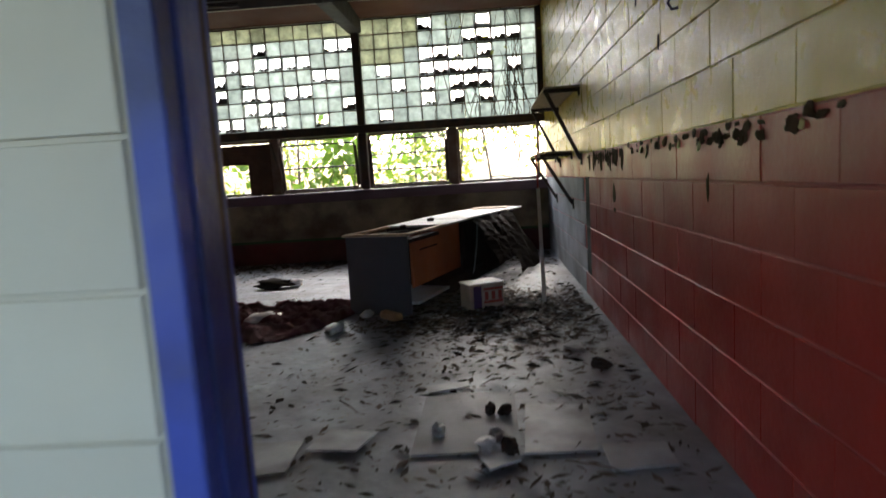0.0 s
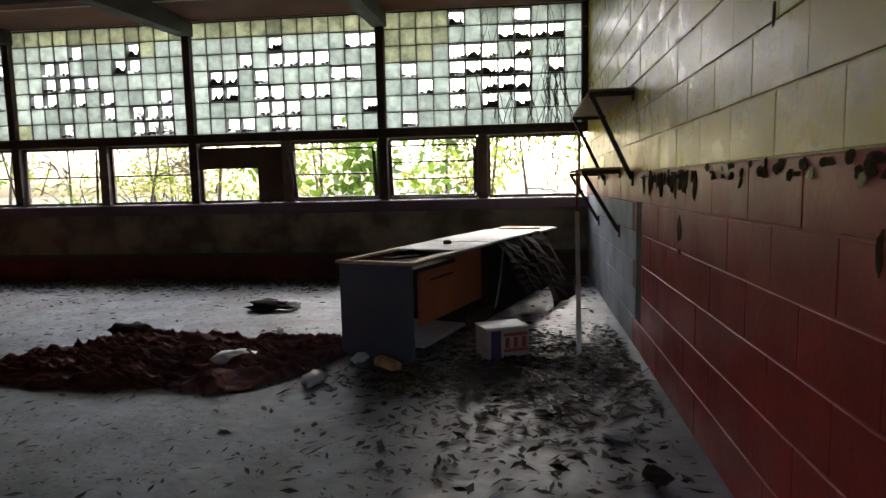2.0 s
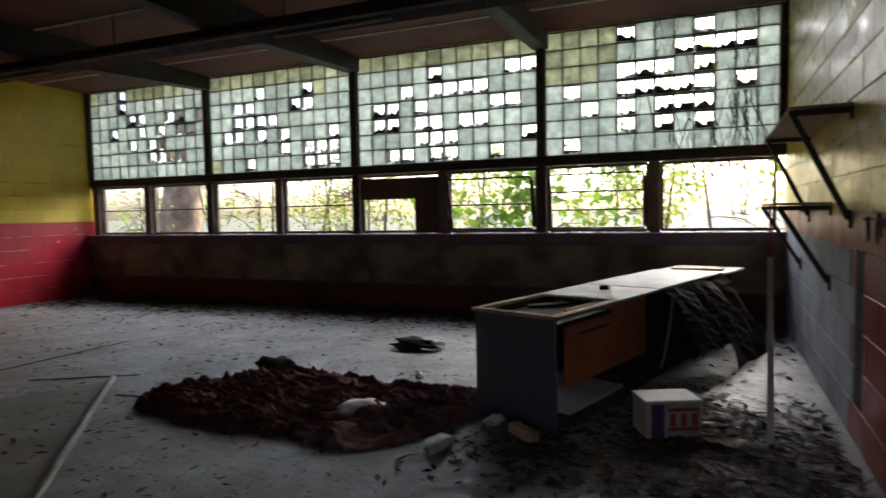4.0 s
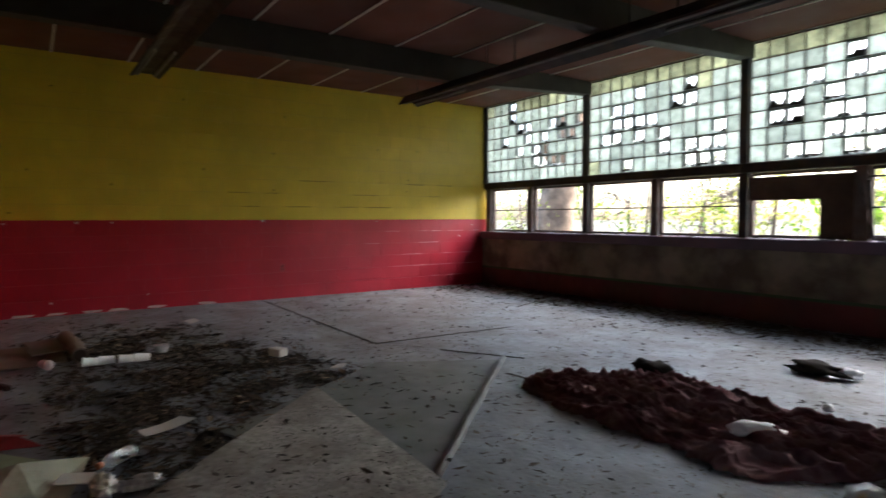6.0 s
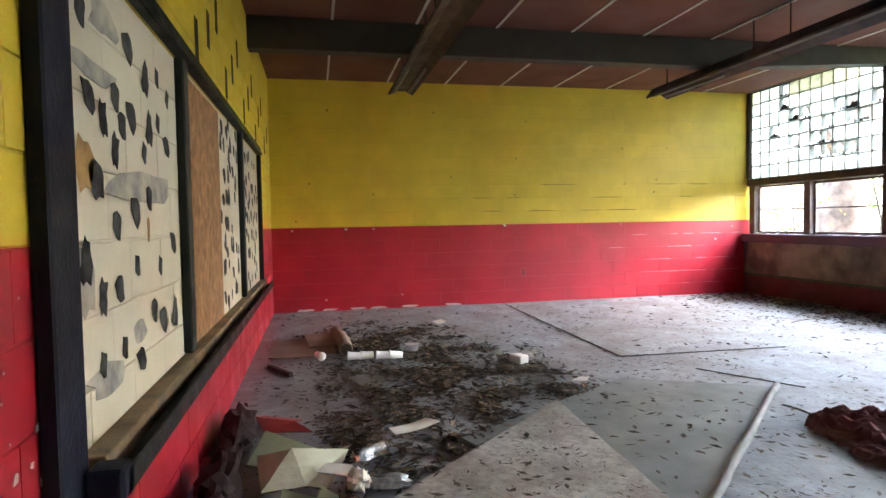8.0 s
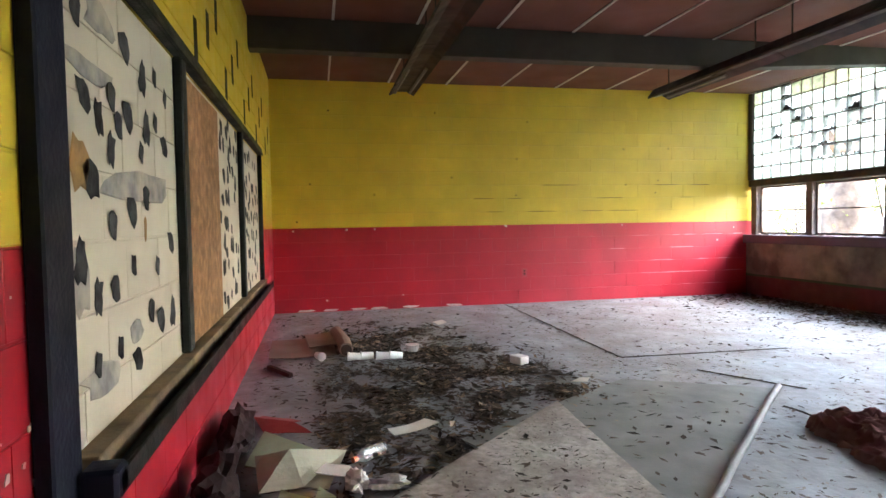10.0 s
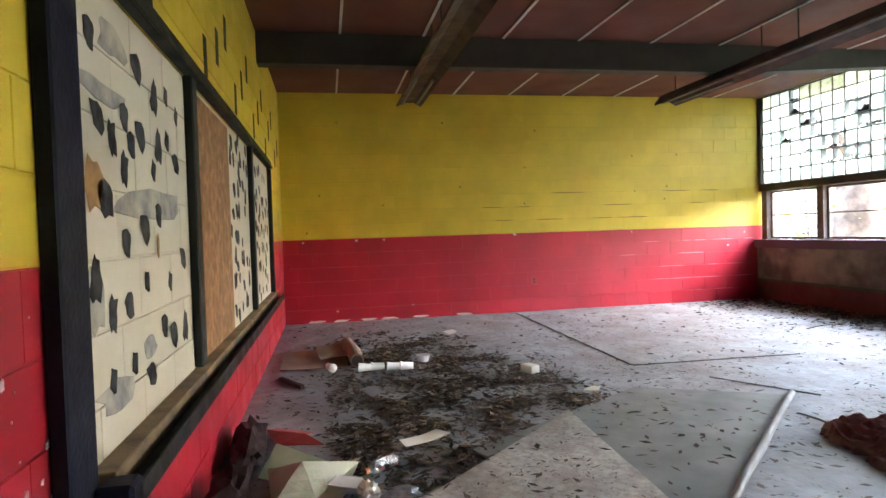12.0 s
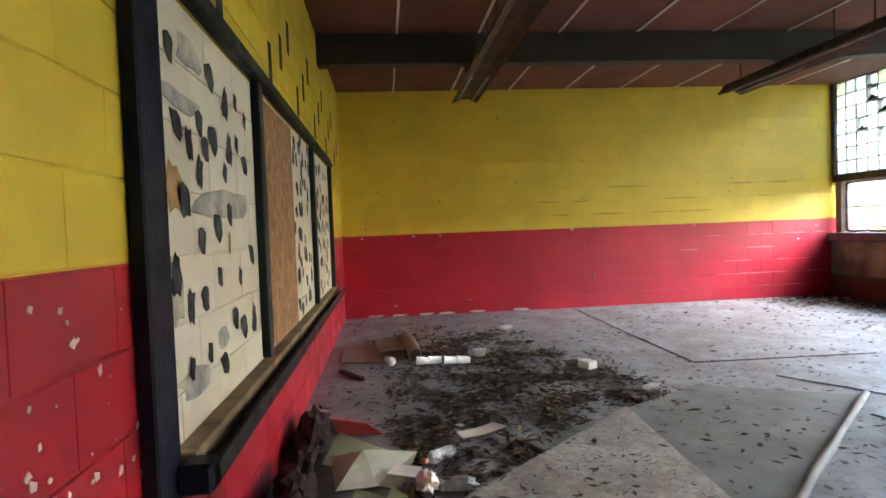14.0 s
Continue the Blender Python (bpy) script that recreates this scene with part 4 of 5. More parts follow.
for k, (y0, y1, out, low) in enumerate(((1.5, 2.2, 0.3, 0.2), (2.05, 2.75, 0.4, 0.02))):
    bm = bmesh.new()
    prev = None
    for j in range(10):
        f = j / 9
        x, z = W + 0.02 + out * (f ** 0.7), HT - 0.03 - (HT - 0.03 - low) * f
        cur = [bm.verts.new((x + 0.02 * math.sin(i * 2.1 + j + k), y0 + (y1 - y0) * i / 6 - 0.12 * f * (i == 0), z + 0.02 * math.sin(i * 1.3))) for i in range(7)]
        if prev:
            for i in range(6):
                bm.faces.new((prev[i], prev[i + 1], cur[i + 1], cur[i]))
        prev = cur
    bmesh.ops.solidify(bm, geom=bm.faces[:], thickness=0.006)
    part("torn_panel", bm, DARKWOOD_AND_SHADE, desk, "dark torn side panel sagging outward")
rear = thing("broken_cabinet", "dark broken cabinet with torn boards against the block wall", "cabinet", m=pose(-1.16, 8.25, 0, 0, 0, ang))
part("body", box((0.05, 0.0, 0), (0.5, 0.55, 0.63), 0.005), DARKWOOD_AND_SHADE, rear)
part("loose_top", box((-0.02, -0.02, 0.63), (0.6, 0.6, 0.65), 0.003, pose(0, 0, 0.0, 0, 0, 0)), TOPWHITE, rear, "pale loose top board")
part("splinter", box((0.1, 0.05, 0.655), (0.55, 0.3, 0.668), 0.002, pose(0, 0, 0, 0, 0, 12)), EDGEWOOD, rear)
pole = thing("leaning_pole", "thin white metal pole with red end, leaning on shelf", "pole")
A, B = Vector((-0.5, 5.6, 0)), Vector((-0.405, 6.61, 1.235))
part("white_length", bar_into(bmesh.new(), A, A.lerp(B, 0.74), 0.032), WHITEMETAL, pole)
part("red_length", bar_into(bmesh.new(), A.lerp(B, 0.741), B, 0.016), REDMETAL, pole, "thin red upper end")
for c, sz, n in (((-2.0 + 0.35, 5.95, HT + 0.003), 0.02, 3), ((-1.45, 6.55, HT + 0.006), 0.025, 9)):
    tagged(part("lump", crumple((sz * 1.3, sz, sz * 0.7), n), DARKWOOD_AND_SHADE, m=pose(*c)), "small dark lump of debris on the desk", "debris")
tagged(part("broken_board", box((0, 0, 0), (0.3, 0.05, 0.015), 0.002), DARKWOOD_AND_SHADE, m=pose(-1.85, 5.98, HT - 0.055, 8, 0, 40)), "splintered dark board lying in the desk top", "board")

# ---- cardboard box by the desk ----
carton = thing("carton", "small white cardboard carton with red and purple print", "box", m=pose(-1.1, 5.5, 0.0, 0, 0, 24))
part("body", box((0, 0, 0), (0.3, 0.2, 0.2), 0.004), PALECARD, carton, "printed cardboard sides")
part("lid", box((-0.006, -0.006, 0.2), (0.306, 0.206, 0.212), 0.003), WHITECARD, carton, "white top")
for k, (x, z, w, h) in enumerate(((0.12, 0.15, 0.17, 0.02), (0.12, 0.045, 0.17, 0.02), (0.13, 0.07, 0.03, 0.07), (0.19, 0.07, 0.03, 0.07), (0.25, 0.07, 0.03, 0.07))):
    part("print_bar", box((x, -0.003, z), (x + w, 0, z + h)), PRINT_RED, carton)
part("print_panel", box((0.03, -0.003, 0.01), (0.1, 0, 0.19)), PRINT_BLUE, carton)
tagged(part("brick", box((-0.09, -0.04, 0), (0.09, 0.04, 0.06), 0.014), material("worn_brick", (0.42, 0.28, 0.2), 0.85, vary=0.2, scale=20), m=pose(-1.72, 5.3, 0.01, 0, 8, -30)), "worn pale orange brick beside the desk", "brick")

# ---- crumpled cloth ----


def ridge(x, y, z, sharp=2.2):
    return max(0, 1 - sharp * abs(noise.noise(Vector((x, y, z))))) ** 1.6


def cloth_height(x, y):
    w = noise.noise(Vector((x * 1.6, y * 1.6, 2))) * 0.35
    long = ridge(x * 1.5 + w, (y + 0.3 * w + 0.15 * x) * 11.0, 6, 2.6)
    cross = ridge(x * 3.4 + w, (y - 0.35 * x + w) * 13.0, 11, 2.8)
    fine = ridge(x * 9 + w * 4, y * 22 + w * 9, 4)
    lump = max(0, noise.noise(Vector((x * 3, y * 4, 15))))
    return 0.05 * long + 0.034 * cross + 0.012 * fine + 0.03 * lump


def along(pairs, x):
    for (x0, y0), (x1, y1) in zip(pairs, pairs[1:]):
        if x <= x1:
            return y0 + (y1 - y0) * max(0, (x - x0) / (x1 - x0))
    return pairs[-1][1]


bm = bmesh.new()
NU, NV = 300, 150
UPPER = ((-4.36, 5.3), (-4.2, 5.5), (-4.02, 5.72), (-3.9, 6.05), (-3.4, 6.0), (-2.9, 5.93), (-2.05, 5.92))
LOWER = ((-4.36, 5.1), (-4.2, 4.95), (-3.7, 4.84), (-3.0, 4.87), (-2.62, 4.8), (-2.4, 4.86), (-2.2, 5.2), (-2.05, 5.6))
rowsv = []
for i in range(NU + 1):
    x = -4.36 + 2.31 * i / NU
    lo, hi = along(LOWER, x), along(UPPER, x)
    lo += 0.06 * noise.noise(Vector((x * 5, 1, 0))) + 0.045 * noise.noise(Vector((x * 19, 1, 0)))
    hi += 0.06 * noise.noise(Vector((x * 5, 7, 0))) + 0.045 * noise.noise(Vector((x * 19, 7, 0)))
    line = []
    for j in range(NV + 1):
        v = j / NV
        y = lo + (hi - lo) * v
        edge = max(0, min(1, min(v, 1 - v) * 12, i / NU * 25, (1 - i / NU) * 25))
        hump = 0.035 * math.exp(-((x + 3.6) ** 2 / 0.3 + (y - 5.75) ** 2 / 0.05)) + 0.008
        line.append(bm.verts.new((x + 0.03 * noise.noise(Vector((x * 4, y * 4, 9))), y, 0.007 + edge ** 0.5 * (cloth_height(x, y) + hump))))
    rowsv.append(line)
for i in range(NU):
    for j in range(NV):
        bm.faces.new((rowsv[i][j], rowsv[i + 1][j], rowsv[i + 1][j + 1], rowsv[i][j + 1]))
tagged(smooth(part("blanket", bm, CLOTH)), "dirty dark red blanket crumpled on the floor", "blanket")
tagged(smooth(part("blanket_corner", crumple((0.13, 0.09, 0.055), 5, 0.6), CLOTH_DARK, m=pose(-3.84, 5.93, 0.03))), "dark bunched rag on the blanket", "rag")
tagged(smooth(part("rag", crumple((0.17, 0.09, 0.045), 8, 0.8), CLOTH_DARK, m=pose(-3.22, 7.1, 0))), "dark bunched rag on the floor", "rag")
tagged(smooth(part("plastic_scrap", crumple((0.07, 0.05, 0.04), 3, 0.6), WRAP, m=pose(-3.0, 7.15, 0))), "small crumpled clear plastic scrap", "litter")
for x, y, sx, sy, sz, sd in ((-2.72, 5.28, 0.11, 0.06, 0.045, 1), (-2.1, 5.02, 0.1, 0.055, 0.03, 2), (-1.93, 5.46, 0.06, 0.035, 0.03, 6), (-2.75, 6.2, 0.035, 0.025, 0.025, 7)):
    z = 0.035 if sd == 1 else 0
    tagged(smooth(part("plastic_bag", crumple((sx, sy, sz), sd, 0.55), PLASTIC if sd != 2 else WRAP, m=pose(x, y, z, 0, 0, sd * 40))), "crumpled white plastic bag", "bag")

# ---- floor coverings ----
grey = sheet([(-4.93, 5.36), (-3.2, 3.52), (-4.5, 2.95), (-5.45, 4.45)], 0.012, 7, 0.006, 0.004, seed=2)
gm = thing("vinyl_sheet", "dark grey-green vinyl sheet with a rolled edge, lying on the floor", "floor covering")
part("sheet", grey, MAT_GREY, gm)
pts = [Vector((-4.95, 5.4, 0.035)).lerp(Vector((-3.3, 3.62, 0.035)), k / 10) + Vector((0.005 * math.sin(k * 1.7), 0.005 * math.cos(k * 2.3), -0.005)) for k in range(11)]
smooth(part("rolled_edge", tube_into(bmesh.new(), pts, [0.022 + 0.002 * math.sin(k * 1.3) for k in range(11)], 12), material("pale_vinyl", (0.15, 0.16, 0.16), 0.6, vary=0.2, dirt=(0.13, 0.13, 0.12), dirt_amount=0.6), gm, "pale curled edge roll"))
tagged(part("tan_mat", sheet([(-4.96, 3.72), (-3.2, 3.6), (-2.75, 2.95), (-3.75, 2.42)], 0.02, 9, 0.006, 0.022, seed=5), MAT_TAN), "dusty tan carpet piece strewn with leaves", "mat")
rng = random.Random(31)
for a, b in (((-6.18, 4.83), (-9.8, 4.92)), ((-6.18, 4.83), (-6.12, 6.5)), ((-4.9, 5.6), (-5.6, 5.2)), ((-4.6, 5.15), (-4.1, 5.2))):
    bm = bmesh.new()
    a, b = Vector(a), Vector(b)
    n = int((b - a).length / 0.06)
    side = Vector((-(b - a).y, (b - a).x)).normalized()
    prev = None
    for k in range(n + 1):
        p = a.lerp(b, k / n) + side * rng.uniform(-0.006, 0.006)
        w = rng.uniform(0.006, 0.022)
        cur = [bm.verts.new((p.x + side.x * w, p.y + side.y * w, 0.006)), bm.verts.new((p.x, p.y, 0.012)), bm.verts.new((p.x - side.x * w, p.y - side.y * w, 0.006))]
        if prev:
            bm.faces.new((prev[0], cur[0], cur[1], prev[1]))
            bm.faces.new((prev[1], cur[1], cur[2], prev[2]))
        prev = cur
    tagged(part("trim_floor_joint", bm, LEAF_DRY), "dark dirt-filled joint in the floor", "joint", kind="structure")
for x, y, w, h, rz, mt, wave in ((-1.12, 3.31, 0.45, 0.67, 0, TILE_DARK, 0.001), (-0.485, 2.91, 0.26, 0.21, 4, TILE_PALE, 0.004), (-1.64, 3.12, 0.24, 0.2, -14, TILE_PALE, 0.012),
                                 (-1.22, 3.7, 0.24, 0.1, 20, TILE_PALE, 0.012), (-0.74, 3.2, 0.3, 0.5, -3, TILE_PALE, 0.001), (-1.95, 3.0, 0.3, 0.3, 5, TILE_PALE, 0.003), (-1.0, 2.9, 0.16, 0.12, 30, TILE_PALE, 0.015)):
    tagged(part("loose_tile", sheet([(-w / 2, -h / 2), (w / 2 - 0.02, -h / 2 + 0.01), (w / 2, h / 2 - 0.02), (-w / 2 + 0.02, h / 2)], 0.006, 4, wave, 0.006, seed=x), mt, m=pose(x, y, 0, 0, 0, rz)), "loose broken floor tile, dusty grey", "tile")
for x, y, sx, sy, sz, n in ((-0.41, 3.92, 0.05, 0.03, 0.03, 4), (-0.49, 4.3, 0.06, 0.035, 0.02, 9), (-1.24, 3.16, 0.04, 0.025, 0.025, 3), (-0.95, 3.35, 0.035, 0.02, 0.03, 6),
                            (-1.04, 2.99, 0.05, 0.04, 0.03, 7), (-0.96, 2.95, 0.04, 0.03, 0.035, 8), (-1.0, 3.1, 0.035, 0.03, 0.025, 11), (-1.02, 3.35, 0.03, 0.02, 0.03, 12)):
    tagged(part("rubble", crumple((sx, sy, sz), n, 0.8, 2), TILE_PALE if n % 2 else DARKWOOD_AND_SHADE, m=pose(x, y, 0.006, 0, 0, n * 37)), "broken lump of floor rubble", "rubble")

# ---- litter by the notice board ----
def folded(panels, thick=0.003, cuts=3, wave=0.006, seed=0):
    """Creased paper: flat panels that share their fold lines, slightly waved."""
    bm = bmesh.new()
    at = {}
    for panel in panels:
        bm.faces.new([at[q] if q in at else at.setdefault(q, bm.verts.new(q)) for q in panel])
    bmesh.ops.triangulate(bm, faces=bm.faces[:])
    bmesh.ops.subdivide_edges(bm, edges=bm.edges[:], cuts=cuts, use_grid_fill=True)
    for v in bm.verts:
        v.co.z = max(0.004, v.co.z + wave * noise.noise(v.co * 9 + Vector((seed, 0, 0))))
    bmesh.ops.recalc_face_normals(bm, faces=bm.faces[:])
    bmesh.ops.solidify(bm, geom=bm.faces[:], thickness=thick)
    return bm


FA, FB, FC, FD = (-4.83, 1.86, 0.05), (-4.45, 2.14, 0.06), (-4.36, 2.31, 0.07), (-4.3, 1.86, 0.1)
tagged(part("green_folder", folded([(FA, FB, (-4.2, 2.0, 0.04), (-4.4, 1.8, 0.02))], seed=3), GREENPAPER), "pale green paper folder, bent and dirty", "folder")
FR, FE, FF = (-4.25, 2.03, 0.14), (-3.99, 2.21, 0.03), (-4.07, 2.1, 0.02)
tagged(part("paper_sheet", folded([(FD, FR, FF, (-4.05, 1.9, 0.015)), (FR, FC, FE, FF)], wave=0.012, seed=9), PALEGREEN), "pale stained sheet bent over a green folder", "paper")
M2, M3, M5 = (-3.84, 2.15, 0.06), (-3.83, 2.24, 0.07), (-3.77, 2.145, 0.012)
tagged(part("paper_sheet", folded([((-3.77, 1.975, 0.03), (-4.0, 2.0, 0.05), M2, M5), (M2, (-4.0, 2.17, 0.05), M3), (M2, M3, (-3.81, 2.24, 0.02), M5)], wave=0.01, seed=5), GREENPAPER), "crumpled mint green paper on the floor", "paper")
R0, R1 = (-5.07, 1.78, 0.06), (-4.93, 2.02, 0.06)
tagged(part("red_card_sheet", folded([(R0, R1, (-4.85, 2.13, 0.012), (-4.9, 1.85, 0.015)), (R0, (-5.25, 1.82, 0.01), (-5.1, 2.06, 0.01), R1)], 0.005, seed=2), REDCARD), "folded red card sheet on the floor", "card")
for x, y, sx, sy, sz, sd in ((-4.0, 1.72, 0.24, 0.09, 0.1, 3), (-4.75, 1.72, 0.3, 0.09, 0.1, 6), (-3.6, 1.74, 0.22, 0.1, 0.09, 9)):
    tagged(part("dark_bag", crumple((sx, sy, sz), sd, 0.5), DARKBAG, m=pose(x, y, 0)), "dark crumpled refuse bag against the wall", "bag")
cb = thing("cardboard_sheet", "brown cardboard sheet lying by the wall with a rolled end", "cardboard", m=pose(-7.4, 2.05, 0, 0, 0, 4))
part("panel", sheet([(-0.42, -0.33), (0.45, -0.36), (0.5, 0.25), (-0.4, 0.3)], 0.008, 5, 0.012, 0.008, seed=6), CARD, cb)
part("flap", sheet([(-0.42, 0.0), (0.3, 0.02), (0.28, 0.3), (-0.4, 0.32)], 0.008, 5, 0.02, 0.04, 0.2, seed=7), CARD, cb)
# Solid dark disc on the roll's end, coloured as the shade within it.
part("roll_hollow", tube_into(bmesh.new(), [(0.515, 0.34, 0.07), (0.526, 0.34, 0.07)], 0.052, 14), DARKWOOD_AND_SHADE, cb, "near-black disc painted as the shade inside the roll")
part("rolled_end", tube_into(bmesh.new(), [(-0.4, 0.34, 0.075), (0.1, 0.36, 0.07), (0.52, 0.34, 0.07)], [0.07, 0.07, 0.065], 14), CARD, cb)
tagged(part("stick", bar_into(bmesh.new(), (-6.6, 1.75, 0.02), (-6.25, 1.95, 0.02), 0.035), DARKWOOD_AND_SHADE), "dark wooden stick on the floor", "stick")


def cup(x, y, rz, ln=0.12, r0=0.04, r1=0.03, label="white foam cup lying on its side", mat=PLASTIC):
    bm = tube_into(bmesh.new(), [(0, 0, r0), (ln * 0.06, 0, r0), (ln * 0.07, 0, r0 * 0.94), (ln, 0, r0 * 0.92)], [r0, r0, r0 * 0.94, r1], 14)
    return tagged(smooth(part("cup", bm, mat, m=pose(x, y, 0.012, 0, 0, rz))), label, "cup")


for x, y, rz in ((-6.74, 2.2, 200), (-6.7, 2.43, 80), (-6.69, 2.54, 95), (-6.66, 2.68, 85), (-6.65, 2.8, 80)):
    cup(x, y, rz)
tagged(part("clear_tub", tube_into(bmesh.new(), [(0, 0, 0.01), (0, 0, 0.07), (0, 0, 0.075)], [0.05, 0.065, 0.07], 14), WRAP, m=pose(-6.96, 3.06, 0)), "clear plastic tub among dry leaves", "tub")
tagged(part("small_carton", box((-0.07, -0.05, 0), (0.07, 0.05, 0.07), 0.006), WHITECARD, m=pose(-6.2, 3.88, 0.01, 0, 0, 25)), "small dirty white carton on the floor", "box")
bot = thing("plastic_bottle", "crushed clear plastic bottle lying among leaves", "bottle", m=pose(-4.42, 2.51, 0.045, 0, 0, -50))
smooth(part("bottle_body", tube_into(bmesh.new(), [(0, 0, 0), (0.02, 0, 0), (0.09, 0, 0.002), (0.15, 0, 0), (0.2, 0, 0)], [0.03, 0.036, 0.03, 0.036, 0.014], 12), CLEAR, bot))
part("cap", tube_into(bmesh.new(), [(0.2, 0, 0), (0.225, 0, 0)], 0.015, 10), ORANGECAP, bot, "orange cap")
tagged(part("foil_wrapper", crumple((0.1, 0.04, 0.03), 4, 0.6), FOIL, m=pose(-4.0, 2.48, 0.005, 0, 0, 80)), "crumpled silver foil wrapper among leaves", "wrapper")
tagged(part("paper_cup", crumple((0.06, 0.05, 0.045), 6, 0.7), WHITECARD, m=pose(-4.02, 2.34, 0.005)), "crushed white paper cup among leaves", "cup")
for x, y, w, h, rz, sd in ((-4.66, 2.7, 0.3, 0.12, 112, 3), (-4.15, 2.25, 0.18, 0.1, 70, 8), (-8.3, 3.6, 0.2, 0.12, 10, 2), (-5.4, 4.1, 0.13, 0.1, 40, 6)):
    tagged(part("paper_scrap", sheet([(-w / 2, -h / 2), (w / 2, -h / 2), (w / 2 - 0.03, h / 2), (-w / 2 + 0.02, h / 2)], 0.003, 5, 0.03, 0.012, 0.8, seed=sd), WHITECARD, m=pose(x, y, 0.01, 0, 0, rz)), "torn white paper scrap on the floor", "paper")

# ---- loose dirt, leaves and twigs ----


def litter(name, spots, size, mat, label, category, seed, lift=0.0, curl=0.35):
    r = np.random.RandomState(seed)
    n = len(spots)
    c = np.array([(x, y, lift) for x, y in spots])
    a = r.uniform(0, 2 * np.pi, n)
    s = size * r.uniform(0.45, 1.5, n)
    u = np.stack([np.cos(a), np.sin(a), r.uniform(-curl, curl, n)], 1) * s[:, None]
    w = np.stack([-np.sin(a), np.cos(a), r.uniform(-curl, curl, n)], 1) * (s * r.uniform(0.2, 0.5, n))[:, None]
    k = np.zeros((n, 3))
    k[:, 2] = s * r.uniform(0.05, 0.5, n)
    v = np.stack([c - u, c - w + k, c + w + k * 0.4, c + u + k * 0.7, c + k * 0.1], 1)
    v[:, :, 2] = np.maximum(v[:, :, 2], lift + 0.008)
    f = np.array([(0, 1, 4), (0, 4, 2), (1, 3, 4), (4, 3, 2)])[None] + 5 * np.arange(n)[:, None, None]
    me = bpy.data.meshes.new(name)
    me.from_pydata(v.reshape(-1, 3).tolist(), [], f.reshape(-1, 3).tolist())
    me.materials.append(mat)
    return tagged(part(name, me, None), label, category, kind="stuff")


r = np.random.RandomState(5)


def inside(x, y):
    return XE + 0.1 < x < wall_x(y) - 0.06 and YB + 0.08 < y < YW - 0.18


def field(n, dens):
    out = []
    while len(out) < n:
        x, y, q = r.uniform(XE, 0), r.uniform(YB, YW), r.rand()
        if inside(x, y) and q < dens(x, y):
            out.append((x, y))
    return out


def blob(x, y, cx, cy, rx, ry):
    return math.exp(-((x - cx) / rx) ** 2 - ((y - cy) / ry) ** 2)


def patchy(x, y, s, t):
    return 1.0 if noise.noise(Vector((x * s, y * s, t))) > -0.02 else 0.12


def dense(x, y):
    w = blob(x, y, -5.0, 2.8, 0.5, 0.4) + 1.2 * blob(x, y, -5.7, 3.15, 0.7, 0.5) + blob(x, y, -6.6, 3.1, 0.8, 0.55) + 0.8 * blob(x, y, -7.6, 2.85, 0.7, 0.5)
    w += 0.7 * blob(x, y, -5.5, 3.85, 0.5, 0.22) + 0.6 * blob(x, y, -4.55, 2.75, 0.4, 0.35) + 0.5 * blob(x, y, -4.1, 2.4, 0.4, 0.25)
    return min(1, 1.3 * w) * patchy(x, y, 2.4, 3) * (1 if y > 2.15 else 0.15)


def under_window(x, y):
    return math.exp(-((y - YW + 0.15) / 0.75) ** 2) * (0.4 + 0.6 * patchy(x, y, 1.2, 7))


def by_wall(x, y):
    return blob(x, y, -0.7, 5.4, 0.6, 0.75) + 0.5 * blob(x, y, -1.4, 5.1, 0.5, 0.3) + 0.07 * blob(x, y, -0.8, 3.6, 0.7, 1.4)


litter("leaf_litter", field(14500, dense), 0.034, LEAF_DRY, "thick drift of dry brown leaves on the floor", "leaves", 1, curl=0.5)
litter("leaf_litter", field(800, dense), 0.032, LEAF_TAN, "paler curled dry leaves among the brown ones", "leaves", 31, lift=0.012, curl=0.6)
litter("leaf_litter", field(4200, lambda x, y: 0.2 + 0.8 * patchy(x, y, 0.8, 1)), 0.028, LEAF_DRY, "dry leaves scattered over the floor", "leaves", 2)
litter("leaf_litter", field(9500, under_window), 0.035, LEAF_DRY, "leaf and plaster debris under the windows", "leaves", 3)
litter("leaf_litter", field(4000, by_wall), 0.034, LEAF_DRY, "dark leaf debris piled beside the desk", "leaves", 4)
litter("grit", field(16000, lambda x, y: 0.15 + 0.85 * patchy(x, y, 1.6, 12)), 0.014, GRIT, "fine grit and plaster crumbs on the floor", "debris", 6)
litter("leaf_litter", [(x, y) for x, y in field(220, lambda x, y: blob(x, y, -3.9, 3.1, 0.9, 0.7)) if True][:220], 0.026, LEAF_DRY, "dry leaves lying on the tan mat", "leaves", 7, lift=0.05)
litter("grit", field(900, lambda x, y: 1.0 if 2.5 < y < 3.6 and x > -4.9 + (3.7 - y) and x < -3.1 else 0), 0.009, GRIT, "grit and crumbs on the tan mat", "debris", 21, lift=0.045)
litter("leaf_litter", field(90, lambda x, y: blob(x, y, -4.6, 4.3, 0.5, 0.5)), 0.03, LEAF_DRY, "dry leaves lying on the vinyl sheet", "leaves", 22, lift=0.016)
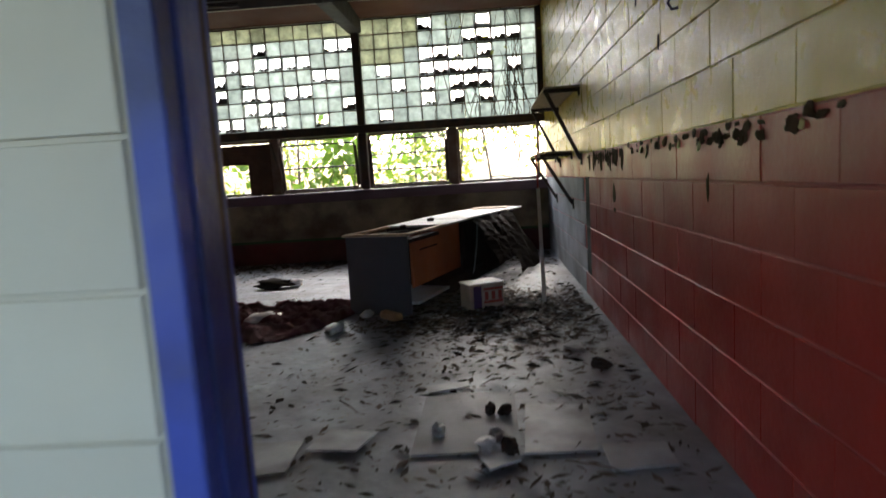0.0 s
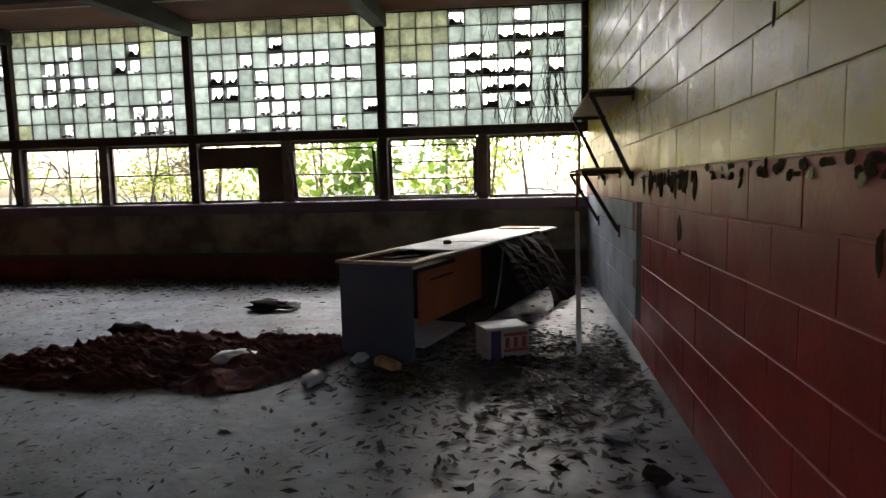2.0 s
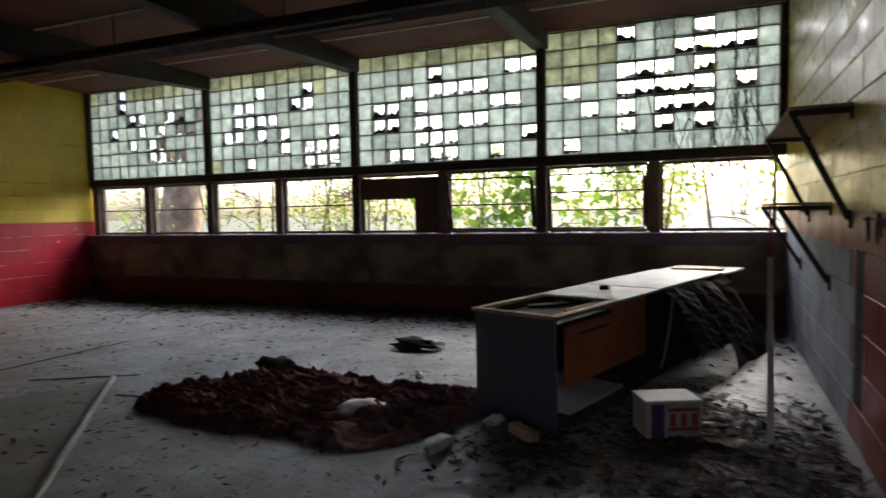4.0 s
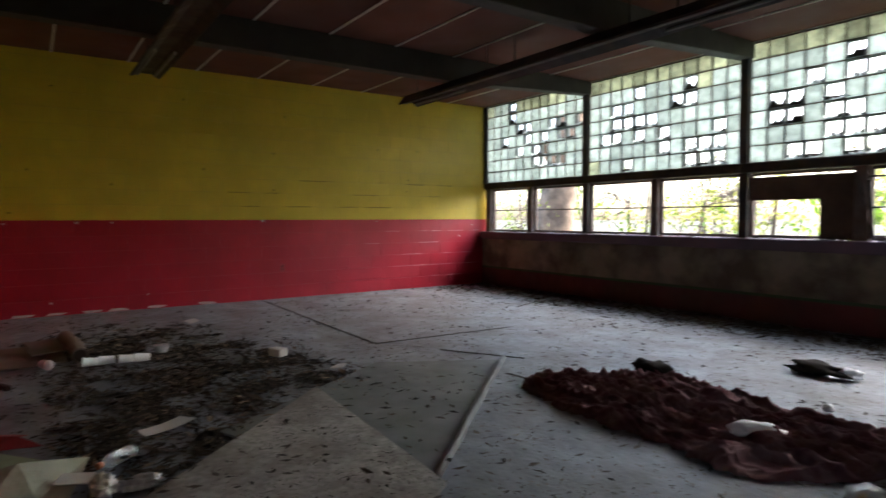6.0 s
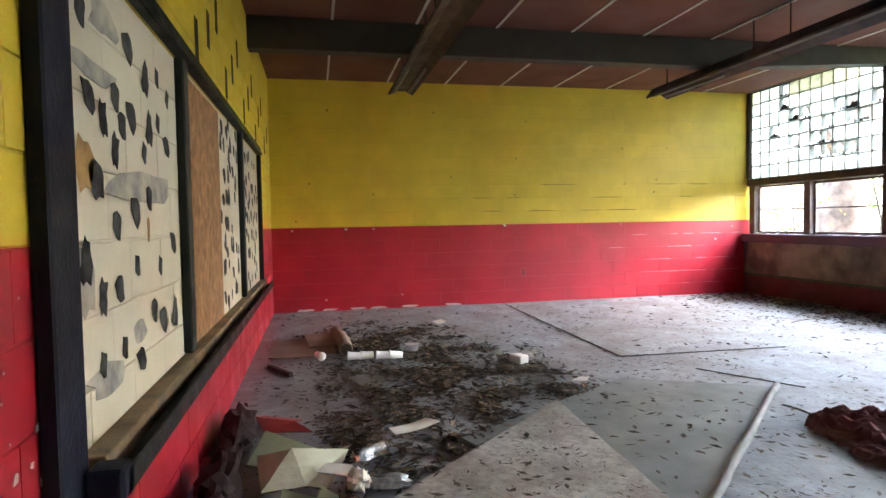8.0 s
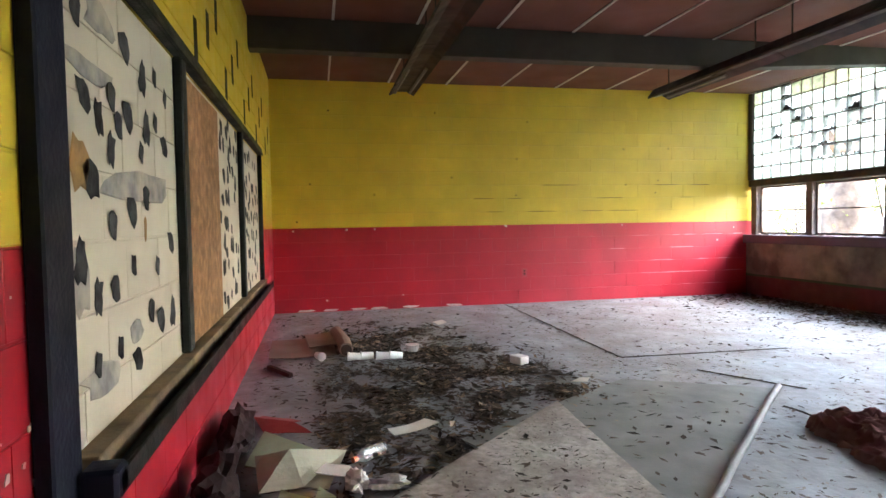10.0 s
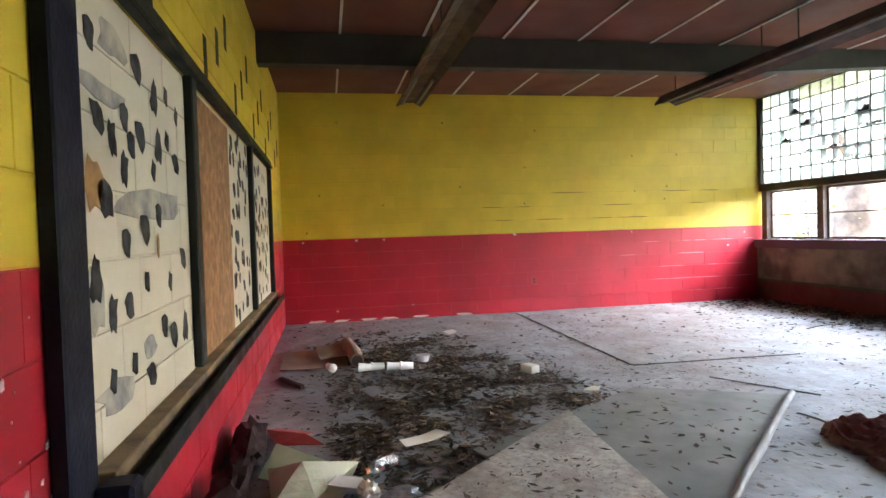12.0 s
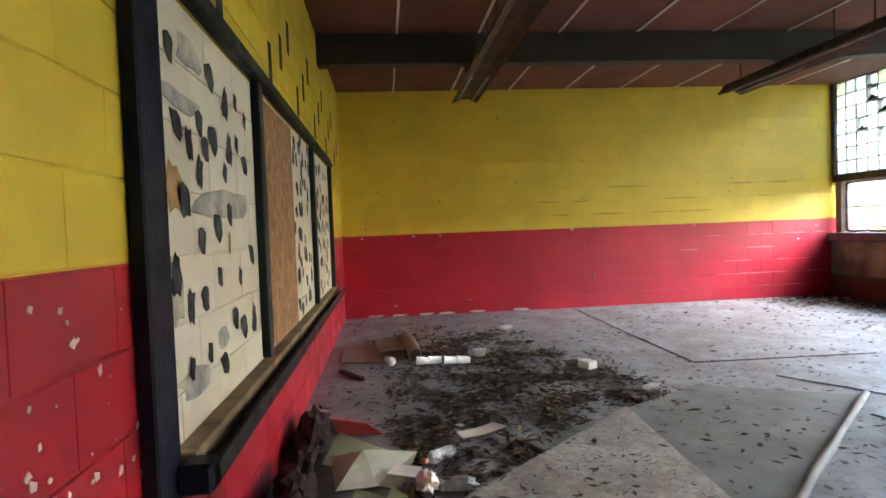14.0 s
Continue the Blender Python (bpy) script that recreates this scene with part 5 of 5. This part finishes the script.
litter("sill_debris", [(x, y) for x, y in zip(r.uniform(XE + 0.1, -0.1, 500), r.uniform(YW - 0.15, YW - 0.02, 500))], 0.035, LEAF_DRY, "leaf debris lying along the window sill", "debris", 9, lift=0.97)


def twigs(name, spots, ln, z, label, seed, rad=0.004):
    q = random.Random(seed)
    bm = bmesh.new()
    for x, y in spots:
        a = q.uniform(0, 6.28)
        s = ln * q.uniform(0.4, 1.3)
        p = Vector((x, y, z + rad))
        e = p + Vector((math.cos(a) * s, math.sin(a) * s, q.uniform(0, 0.15) * s))
        mid = (p + e) / 2 + Vector((q.uniform(-0.2, 0.2) * s, q.uniform(-0.2, 0.2) * s, 0.03 * s))
        tube_into(bm, [p, mid, e], [rad, rad * 0.8, rad * 0.4], 4)
    return tagged(part(name, bm, TWIG), label, "twigs", kind="stuff")


twigs("twigs", field(120, lambda x, y: under_window(x, y) + by_wall(x, y)), 0.2, 0.008, "thin dry twigs among the floor debris", 3)
twigs("twigs", [(x, YW - 0.08) for x in r.uniform(XE + 0.3, -0.3, 60)], 0.25, 0.976, "dry vine stems lying along the sill", 4)

# vines climbing over the glass blocks and hanging in the windows
vine = thing("vine", "thin dry vines climbing over the broken glass blocks", "vine")
q = random.Random(17)
for k in range(44):
    x = -0.15 - abs(q.gauss(0, 0.75)) if k < 34 else q.uniform(-9.5, -2.5)
    z = q.uniform(1.0, 2.2) if k < 34 else q.uniform(0.99, 1.15)
    n = 14 if k < 34 else 7
    pts = []
    dx = 0
    for j in range(n):
        dx += q.uniform(-0.05, 0.05)
        pts.append((max(-9.6, min(-0.06, x + dx)), YW - 0.03 - 0.015 * q.random() if k < 34 else YW + 0.09, min(3.25, z + j * (0.11 if k < 34 else 0.08))))
    part("stem", tube_into(bmesh.new(), pts, [0.008 * (1 - 0.7 * j / n) for j in range(n)], 5), TWIG, vine)
leaf_cloud("leaves", (-0.7, YW + 0.22, 3.0), (0.6, 0.05, 0.25), 160, 0.07, LEAF_YELLOW, vine, 8)

lay_blocks()
